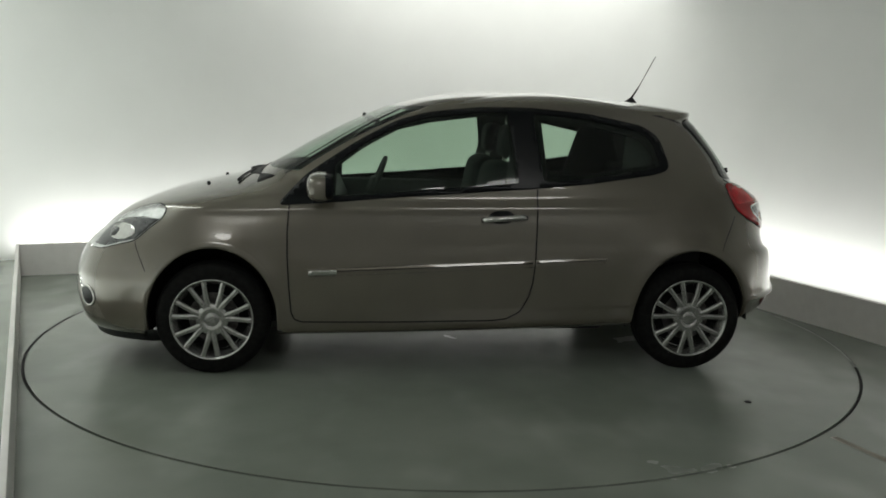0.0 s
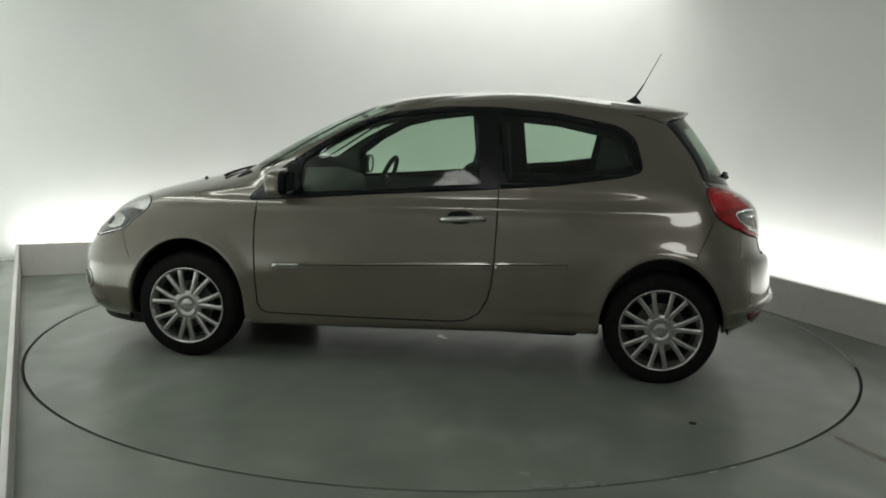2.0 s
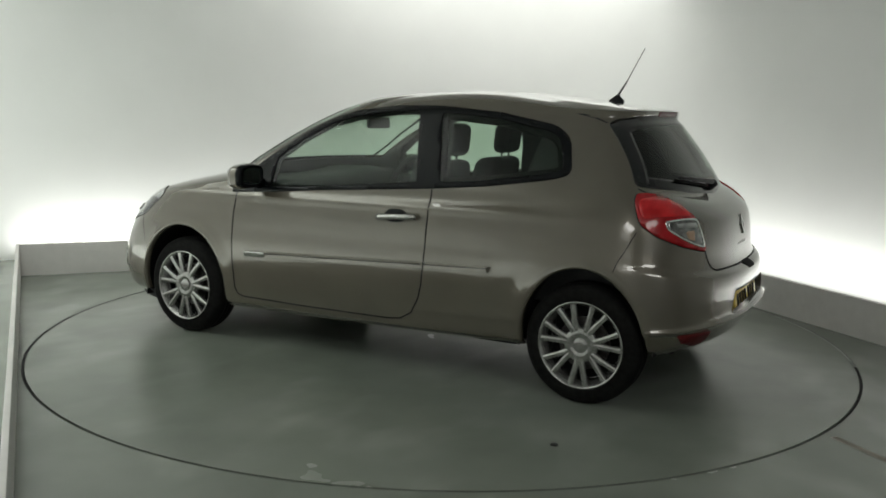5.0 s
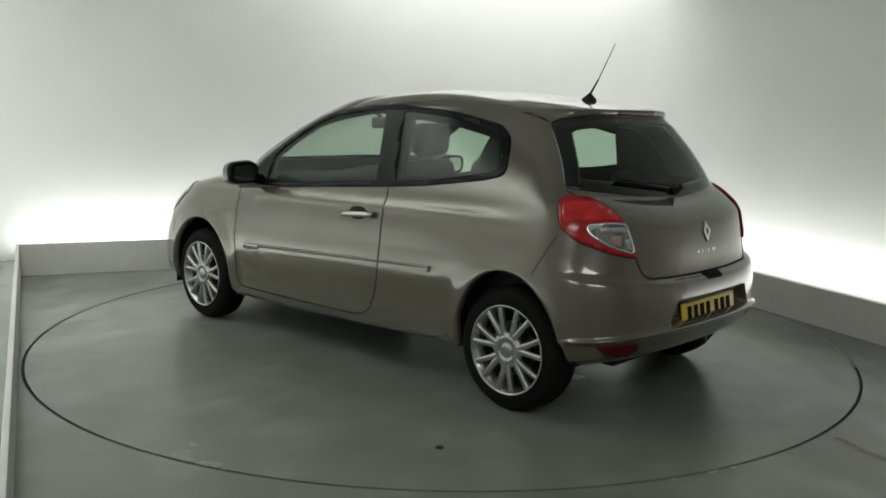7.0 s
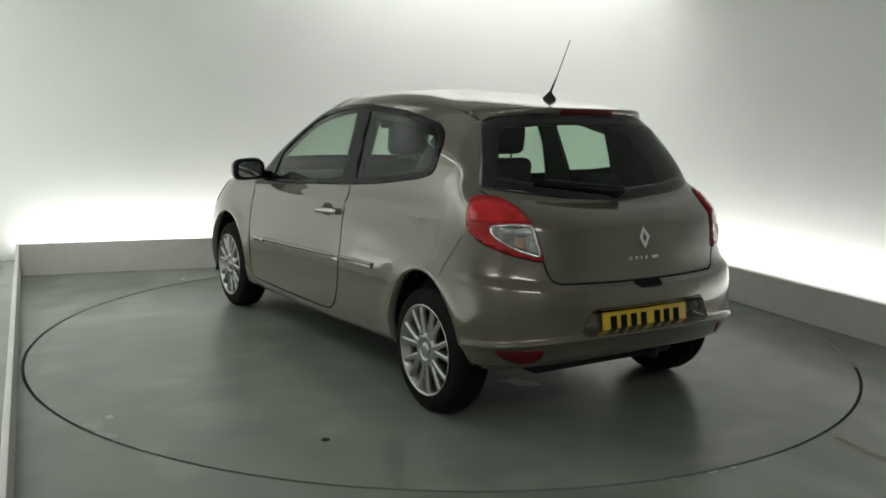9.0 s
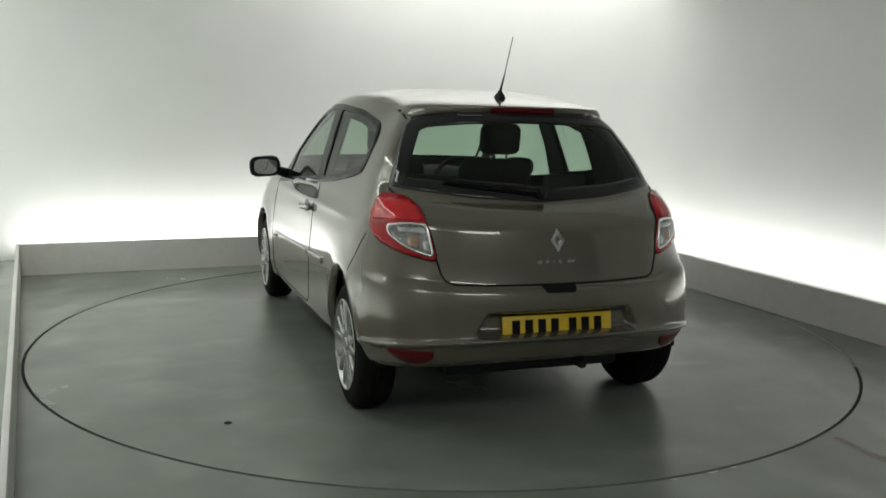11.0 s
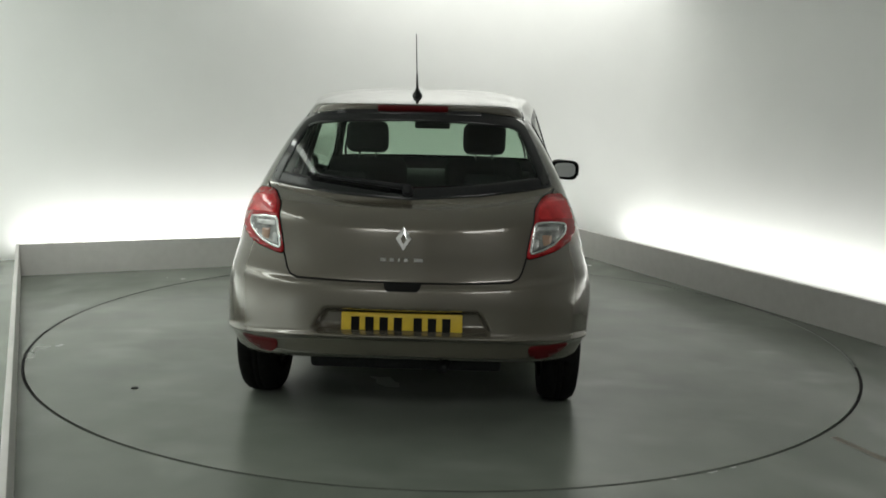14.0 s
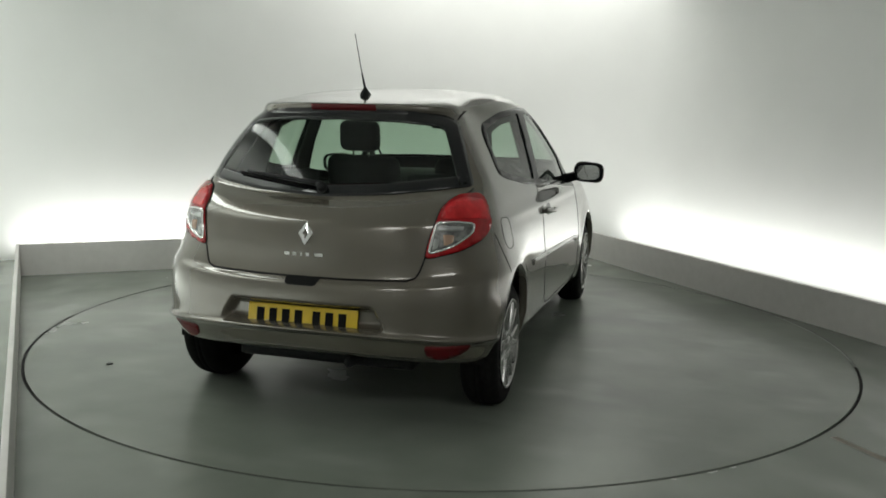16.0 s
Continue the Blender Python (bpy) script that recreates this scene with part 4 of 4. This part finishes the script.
def build_plate():
    bm = cbox(bmesh.new(), -0.012, 0.0, -0.26, 0.26, -0.0555, 0.0555, 0.004)
    bmesh.ops.translate(bm, verts=bm.verts, vec=AXIS)
    plate = part("number_plate", bm, YELLOW, car, "yellow rear number plate with dark characters")
    plate.matrix_basis = Matrix.Translation(C(-0.590, 0.0, 0.474)) @ pose(0, 0, 0, 0, 9, 0)
    # characters kept as plain bars
    y = 0.224
    for k in range(7):
        bm = box(bmesh.new(), -0.0155, -0.011, y - 0.043, y - 0.007, -0.036, 0.036, 0.001, 1)
        part("character_bar", bm, SEAM, plate, smooth=False)
        y -= 0.061 + (0.024 if k == 3 else 0.0)
    bm = box(bmesh.new(), -0.014, -0.004, -0.205, 0.205, -0.066, -0.056, 0.002, 1)
    part("dealer_strip", bm, SEAM, plate, "dark strip under the plate", smooth=False)


def build_wiper(tailgate, cr):
    bm = bmesh.new()
    pts = []
    for f in np.linspace(0, 1, 10):
        h, n = cr(0.0 + 0.40 * f, 1.025 + 0.045 * f)
        pts.append(h + n * (0.030 - 0.012 * f) - AXIS)
    tube(bm, pts, 0.013, 8, 0.5)
    arm = part("rear_wiper", bm, TRIM, tailgate, "black rear wiper arm")
    bm = bmesh.new()
    pts = []
    for f in np.linspace(0, 1, 10):
        h, n = cr(0.08 + 0.36 * f, 1.022 + 0.042 * f)
        pts.append(h + n * 0.010 - AXIS)
    tube(bm, pts, 0.008, 6)
    part("wiper_blade", bm, RUBBER, arm)
    bm = bmesh.new()
    h, n = cr(0.0, 1.02)
    tube(bm, [h - AXIS, h + n * 0.02 - AXIS, h + n * 0.042 - AXIS], 0.026, 14, 0.7)
    part("wiper_pivot", bm, TRIM, arm)


def build_front(car):
    ct = caster("top")
    cf = caster("front")
    part("front_grille", sheet(rounded([(-0.36, 0.40), (0.36, 0.40), (0.42, 0.30), (-0.42, 0.30)], 4, 0.03), cf, 0.003, 0.006, 0.04), TRIM, car, "dark lower grille")
    part("scuttle", band([(2.36, y) for y in np.linspace(-0.62, 0.62, 30)], [(2.47 - 0.20 * (y / 0.62) ** 2, y) for y in np.linspace(-0.62, 0.62, 30)], ct, 0.004, 0.006, 3, False), TRIM, car, "black plastic scuttle below the windscreen")
    bm = bmesh.new()
    rows = []
    for z, k in ((0.235, 1.0), (0.20, 1.0), (0.165, 0.985), (0.165, 0.94)):
        row = []
        for y in np.linspace(-0.76, 0.76, 60):
            h, n = skin_at((2.4, y * 0.2, max(z, 0.20)), Vector((0.80 - 0.62 * (abs(y) / 0.76) ** 2, y, 0)).normalized())
            row.append(bm.verts.new(Vector((2.4 + (h.x - 2.4) * k * 0.995 + 0.004, h.y * (1 if k > 1 else k), z)) - AXIS))
        rows.append(row)
    for a, b in zip(rows, rows[1:]):
        for k in range(59):
            bm.faces.new((a[k], a[k + 1], b[k + 1], b[k]))
    part("front_valance", bm, TRIM, car, "black plastic lip under the front bumper")
    for s, y0 in ((1, 0.52), (1, -0.10)):
        bm = bmesh.new()
        pts = []
        for f in np.linspace(0, 1, 10):
            h, n = ct(2.47 - 0.05 * f, y0 - 0.46 * f)
            pts.append(h + n * 0.010 - AXIS)
        tube(bm, pts, 0.009, 8, 0.6)
        part("front_wiper", bm, TRIM, car, "black front wiper")
    for y in (0.35, -0.35):
        bm = bmesh.new()
        h, n = ct(2.66, y)
        tube(bm, [h - AXIS, h + n * 0.012 - AXIS], 0.012, 10, 0.6)
        part("washer_jet", bm, TRIM, car, "black washer jet")


def build_door_mirror(s):
    bm = bmesh.new()
    bmesh.ops.create_uvsphere(bm, u_segments=28, v_segments=18, radius=1.0)
    for v in bm.verts:
        p = v.co
        e = 0.62
        q = Vector([math.copysign(abs(c) ** e, c) for c in p])
        fwd = 0.085 if q.x > 0 else 0.030
        v.co = Vector((1.995 + fwd * q.x, s * (0.922 + 0.098 * q.y), 0.990 + 0.068 * q.z - 0.010 * q.y)) - AXIS
    shell = part("door_mirror", bm, PAINT, car, "beige door mirror with black back")
    bm = bmesh.new()
    n = 36
    ring = lambda k, sc: Vector((1.953, s * (0.922 + 0.090 * sc * math.copysign(abs(math.cos(k * math.tau / n)) ** 0.62, math.cos(k * math.tau / n))),
                                 0.990 + 0.058 * sc * math.copysign(abs(math.sin(k * math.tau / n)) ** 0.62, math.sin(k * math.tau / n)))) - AXIS
    lip = [bm.verts.new(ring(k, 1.135) + Vector((0.030, 0, 0))) for k in range(n)]
    out = [bm.verts.new(ring(k, 1.10)) for k in range(n)]
    inn = [bm.verts.new(ring(k, 0.84) + Vector((-0.006, 0, 0))) for k in range(n)]
    deep = [bm.verts.new(ring(k, 0.82) + Vector((0.004, 0, 0))) for k in range(n)]
    for a, b in ((lip, out), (out, inn), (inn, deep)):
        for k in range(n):
            bm.faces.new((a[k], a[(k + 1) % n], b[(k + 1) % n], b[k]))
    bmesh.ops.recalc_face_normals(bm, faces=bm.faces)
    part("mirror_rim", bm, GLOSS_BLACK, shell)
    bm = bmesh.new()
    bm.faces.new([bm.verts.new(ring(k, 0.83) + Vector((-0.001, 0, 0))) for k in range(n)])
    bm.normal_update()
    bm.faces.ensure_lookup_table()
    if bm.faces[0].normal.x > 0:
        bmesh.ops.reverse_faces(bm, faces=bm.faces[:])
    part("mirror_glass", bm, MIRROR, shell, "mirror glass", smooth=False)
    bm = bmesh.new()
    tube(bm, [C(2.04, s * 0.735, 0.935), C(2.025, s * 0.78, 0.945), C(2.01, s * 0.83, 0.960), C(2.0, s * 0.86, 0.968)], 0.036, 12, 0.75)
    part("mirror_arm", bm, GLOSS_BLACK, shell, "black mirror foot")


def build_aerial():
    bm = bmesh.new()
    h, n = skin_at((0.155, 0.0, 3.0), (0, 0, -1))
    base = h - AXIS
    rows = []
    for z, l, w in ((-0.004, 0.050, 0.026), (0.010, 0.042, 0.022), (0.026, 0.020, 0.012), (0.038, 0.008, 0.007)):
        rows.append([bm.verts.new(base + Vector((l * math.cos(a) - 0.25 * z, w * math.sin(a), z))) for a in np.linspace(0, math.tau, 16, endpoint=False)])
    for a, b in zip(rows, rows[1:]):
        for k in range(16):
            bm.faces.new((a[k], a[(k + 1) % 16], b[(k + 1) % 16], b[k]))
    bm.faces.new(rows[-1])
    ab = part("aerial_base", bm, TRIM, car, "black rubber aerial foot")
    bm = bmesh.new()
    top = C(0.008, 0.0, 1.720)
    tube(bm, [base + Vector((-0.008, 0, 0.03)), base + (top - base) * 0.38], 0.0065, 8, 0.6)
    tube(bm, [base + (top - base) * 0.36, top], 0.0026, 6, 0.8)
    part("aerial_rod", bm, TRIM, ab, "thin raked roof aerial")


def build_underside():
    bm = bmesh.new()
    cbox(bm, -0.36, 0.60, -0.44, 0.44, 0.215, 0.30, 0.02)
    cbox(bm, 2.0, 3.12, -0.45, 0.45, 0.185, 0.30, 0.03)
    cbox(bm, 0.42, 2.16, -0.60, 0.60, 0.180, 0.28, 0.03)
    part("underbody", bm, TRIM, car, "dark underside of the car")
    for cx in (0.0, WHEELBASE):
        for s in (1, -1):
            bm = bmesh.new()
            n = 40
            rows = []
            for y in (0.835 if cx else 0.765, 0.60, 0.46):
                row = []
                for k, a in enumerate(np.linspace(0.0, math.pi, n)):
                    low = (0.275 if cx == 0.0 and k == n - 1 else 0.195 if cx and k == 0 else 0.235) if k in (0, n - 1) else HUB_Z - 0.02 + 0.395 * math.sin(a)
                    row.append(bm.verts.new(C(cx + 0.345 * math.cos(a), s * y, low)))
                rows.append(row)
            for a, b in zip(rows, rows[1:]):
                for k in range(n - 1):
                    bm.faces.new((a[k], a[k + 1], b[k + 1], b[k]))
            bm.faces.new(rows[-1])
            part("wheel_well", bm, SEAM, car, "black wheel-arch liner")
    bm = bmesh.new()
    tube(bm, [C(0.1, -0.35, 0.26), C(-0.3, -0.20, 0.262), C(-0.50, -0.18, 0.27)], 0.022, 12)
    part("exhaust_pipe", bm, TRIM, car)
    bm = bmesh.new()
    tube(bm, [C(0.0, -0.6, 0.27), C(0.0, 0.6, 0.27)], 0.045, 12)
    part("rear_axle", bm, TRIM, car)


def cushion(bm, x0, x1, y0, y1, z0, z1, b, lean=0.0, zp=None):
    k = len(bm.verts)
    box(bm, x0, x1, y0, y1, z0, z1, b, 4)
    for v in list(bm.verts)[k:]:
        v.co.x -= lean * (v.co.z - (z0 if zp is None else zp))
    bmesh.ops.translate(bm, verts=list(bm.verts)[k:], vec=-AXIS)


def build_cabin():
    for y in (0.345, -0.345):
        bm = bmesh.new()
        cushion(bm, 1.12, 1.58, y - 0.24, y + 0.24, 0.42, 0.58, 0.06)
        seat = part("front_seat", bm, FABRIC, car, "charcoal fabric front seat")
        bm = bmesh.new()
        cushion(bm, 1.08, 1.22, y - 0.23, y + 0.23, 0.50, 1.10, 0.06, 0.22)
        part("backrest", bm, FABRIC, seat)
        bm = bmesh.new()
        cushion(bm, 0.925, 1.025, y - 0.125, y + 0.125, 1.125, 1.305, 0.045, 0.1)
        part("headrest", bm, FABRIC, seat)
        for d in (-0.05, 0.05):
            bm = bmesh.new()
            tube(bm, [C(0.99, y + d, 1.05), C(0.975, y + d, 1.15)], 0.007, 8)
            part("headrest_post", bm, CHROME_SOFT, seat)
    bm = bmesh.new()
    cushion(bm, 0.28, 0.76, -0.60, 0.60, 0.42, 0.56, 0.05)
    rear = part("rear_bench", bm, FABRIC, car, "charcoal fabric rear bench")
    bm = bmesh.new()
    cushion(bm, 0.20, 0.32, -0.60, 0.60, 0.50, 0.985, 0.05, 0.25)
    part("bench_backrest", bm, FABRIC, rear)
    for y in (0.36, -0.36):
        bm = bmesh.new()
        cushion(bm, 0.085, 0.165, y - 0.12, y + 0.12, 0.97, 1.07, 0.035)
        part("bench_headrest", bm, FABRIC, rear)
    bm = bmesh.new()
    cbox(bm, -0.36, 0.10, -0.56, 0.56, 0.93, 0.945, 0.004)
    part("parcel_shelf", bm, FABRIC, car, "dark parcel shelf")
    bm = bmesh.new()
    rows = []
    for x, z in ((1.92, 0.60), (1.90, 0.82), (1.95, 0.93), (2.05, 0.965), (2.35, 0.955), (2.42, 0.90)):
        rows.append([bm.verts.new(C(x - 0.10 * (y / 0.68) ** 2 * (1 if x > 2.1 else 0), y, z + (0.03 * math.exp(-((y + 0.36) / 0.16) ** 2) if 0.85 < z < 0.97 else 0))) for y in np.linspace(-0.68, 0.68, 40)])
    for a, b in zip(rows, rows[1:]):
        for k in range(39):
            bm.faces.new((a[k], a[k + 1], b[k + 1], b[k]))
    part("dashboard", bm, DASH, car, "dark grained dashboard")
    bm = bmesh.new()
    n = 48
    def wheel(bm, R, r):
        rows = []
        for k in range(n):
            a = k * math.tau / n
            c = Vector((0, math.cos(a), math.sin(a)))
            rows.append([bm.verts.new(c * (R + r * math.cos(b)) + Vector((r * math.sin(b), 0, 0))) for b in np.linspace(0, math.tau, 10, endpoint=False)])
        for k in range(n):
            for j in range(10):
                bm.faces.new((rows[k][j], rows[(k + 1) % n][j], rows[(k + 1) % n][(j + 1) % 10], rows[k][(j + 1) % 10]))
    wheel(bm, 0.185, 0.015)
    st = part("steering_wheel", bm, DASH, car, "black steering wheel")
    st.matrix_basis = Matrix.Translation(C(1.72, -0.35, 0.90)) @ pose(0, 0, 0, 0, -22, 0)
    bm = bmesh.new()
    box(bm, -0.01, 0.04, -0.07, 0.07, -0.06, 0.05, 0.02, 3)
    box(bm, -0.006, 0.012, -0.18, 0.18, -0.018, 0.018, 0.006)
    box(bm, -0.006, 0.012, -0.02, 0.02, -0.18, 0.0, 0.006)
    part("steering_hub", bm, DASH, st)
    bm = bmesh.new()
    cbox(bm, 1.70, 1.73, -0.12, 0.12, 1.255, 1.325, 0.015, 3)
    part("interior_mirror", bm, DASH, car, "black interior mirror")
    bm = bmesh.new()
    tube(bm, [C(1.73, 0, 1.31), C(1.80, 0, 1.345)], 0.012, 8)
    part("mirror_stalk", bm, DASH, car)
    for y in (0.37, -0.37):
        bm = bmesh.new()
        cushion(bm, 1.36, 1.50, y - 0.15, y + 0.12, 1.368, 1.384, 0.006, -0.0)
        part("sun_visor", bm, LINING, car)
    for s in (1, -1):
        bm = bmesh.new()
        cbox(bm, 0.93, 2.10, min(s * 0.68, s * 0.715), max(s * 0.68, s * 0.715), 0.36, 0.915, 0.015)
        part("door_card", bm, DASH, car, "dark inner door panel")
        bm = bmesh.new()
        cbox(bm, -0.10, 0.92, min(s * 0.63, s * 0.665), max(s * 0.63, s * 0.665), 0.45, 0.975, 0.015)
        part("inner_trim", bm, DASH, car, "dark inner side panel")


def build_wheels():
    bm = bmesh.new()
    tr = 0.297
    lathe(bm, [(0.190, 0.035), (0.205, 0.008), (0.215, 0.002), (0.235, 0.0), (0.260, 0.002), (0.279, 0.010), (0.291, 0.026), (tr, 0.050),
               (tr, 0.072), (tr - 0.006, 0.0735), (tr - 0.006, 0.0775), (tr, 0.079), (tr, 0.098), (tr - 0.006, 0.0995), (tr - 0.006, 0.1035), (tr, 0.105),
               (tr, 0.128), (0.291, 0.155), (0.272, 0.174), (0.235, 0.178), (0.19, 0.172)], 72)
    tyre_me = mesh_of("tyre", bm, RUBBER)
    bm = bmesh.new()
    lathe(bm, [(0.214, 0.000), (0.2165, -0.003), (0.214, -0.007), (0.209, -0.007), (0.203, -0.001), (0.198, 0.012), (0.186, 0.026), (0.178, 0.060), (0.176, 0.150), (0.19, 0.165)], 72)
    rim_me = mesh_of("wheel", bm, ALLOY)
    bm = bmesh.new()
    lathe(bm, [(0.001, 0.060), (0.130, 0.060), (0.130, 0.072), (0.001, 0.072)], 48)
    disc_me = mesh_of("brake_disc", bm, STEEL, False)
    bm = bmesh.new()
    lathe(bm, [(0.001, 0.085), (0.176, 0.085)], 48)
    back_me = mesh_of("backing_plate", bm, SEAM, False)
    bm = bmesh.new()
    lathe(bm, [(0.088, 0.030), (0.086, 0.010), (0.080, 0.004), (0.060, 0.0015), (0.040, 0.001), (0.037, 0.006), (0.034, 0.0005), (0.030, -0.002), (0.014, -0.003), (0.001, -0.003)], 40)
    cap_me = mesh_of("centre_cap", bm, ALLOY)
    bm = bmesh.new()
    # one arm of a V pair, from hub to rim, crowned and tapered
    rows = []
    for r, lean, hw, y in ((0.046, 4.0, 0.0185, 0.004), (0.080, 6.5, 0.0170, 0.002), (0.12, 9.0, 0.0146, -0.001), (0.165, 10.6, 0.0132, -0.002), (0.208, 11.4, 0.0160, -0.001)):
        c, d = math.cos(radians(lean)), math.sin(radians(lean))
        rows.append([bm.verts.new((r * d + dx * hw * c, y + dy, r * c - dx * hw * d)) for dx, dy in ((-1, 0.026), (-1, 0.005), (-0.65, 0.0), (0.65, 0.0), (1, 0.005), (1, 0.026))])
    for a, b in zip(rows, rows[1:]):
        for k in range(5):
            bm.faces.new((a[k], a[k + 1], b[k + 1], b[k]))
    bmesh.ops.recalc_face_normals(bm, faces=bm.faces)
    spoke_me = mesh_of("spoke", bm, ALLOY)
    twin_me = spoke_me.copy()
    for v in twin_me.vertices:
        v.co.x = -v.co.x
    twin_me.flip_normals()
    bm = bmesh.new()
    lathe(bm, [(0.001, -0.002), (0.006, -0.002), (0.0075, 0.002), (0.0075, 0.014)], 10)
    bolt_me = mesh_of("wheel_bolt", bm, STEEL)
    spin = {(0, 1): 1, (1, 1): 3, (0, -1): 12, (1, -1): 20}
    for a, cx in enumerate((0.0, WHEELBASE)):
        for s in (1, -1):
            w = new("wheel", rim_me)
            w.parent = car
            tagged(w, "silver multi-spoke alloy wheel with a black tyre")
            turn = pose(0, 0, 0, 0, spin[(a, s)], 0)
            flip = pose(0, 0, 0, 0, 0, 180) if s > 0 else Matrix()
            w.matrix_basis = Matrix.Translation(C(cx, s * HUB_Y[a], HUB_Z)) @ flip @ turn
            for nm, me, lab in (("tyre", tyre_me, "black rubber tyre"), ("brake_disc", disc_me, ""), ("backing_plate", back_me, ""), ("centre_cap", cap_me, "")):
                o = new(nm, me)
                o.parent = w
                if lab:
                    tagged(o, lab)
            for k in range(14):
                o = new("spoke", twin_me if k % 2 else spoke_me)
                o.parent = w
                o.matrix_basis = pose(0, 0, 0, 0, 180 + 360 / 7 * (k // 2), 0)
            for k in range(4):
                o = new("wheel_bolt", bolt_me)
                o.parent = w
                ang = math.tau * (k + 0.5) / 4
                o.location = (0.053 * math.cos(ang), 0.004, 0.053 * math.sin(ang))


build_car()


# ---- what moves: the turntable carries the car round at a steady pace ----
def motions():
    turn = [(0.0, 0.0), (1.0, -6.87), (2.0, -13.85), (3.0, -20.84), (4.0, -27.89), (5.0, -34.86), (6.0, -41.81), (7.0, -48.77), (8.0, -55.71), (9.0, -62.66),
            (10.0, -69.61), (11.0, -76.57), (12.0, -83.52), (13.0, -90.47), (14.0, -97.41), (15.0, -104.35), (16.0, -111.25)]
    walk(turntable, [(t, pose(0, 0, 0, 0, 0, a)) for t, a in turn])
    walk(car, [(t, pose(0, 0, 0, 0, 0, HEADING + a)) for t, a in turn])


motions()
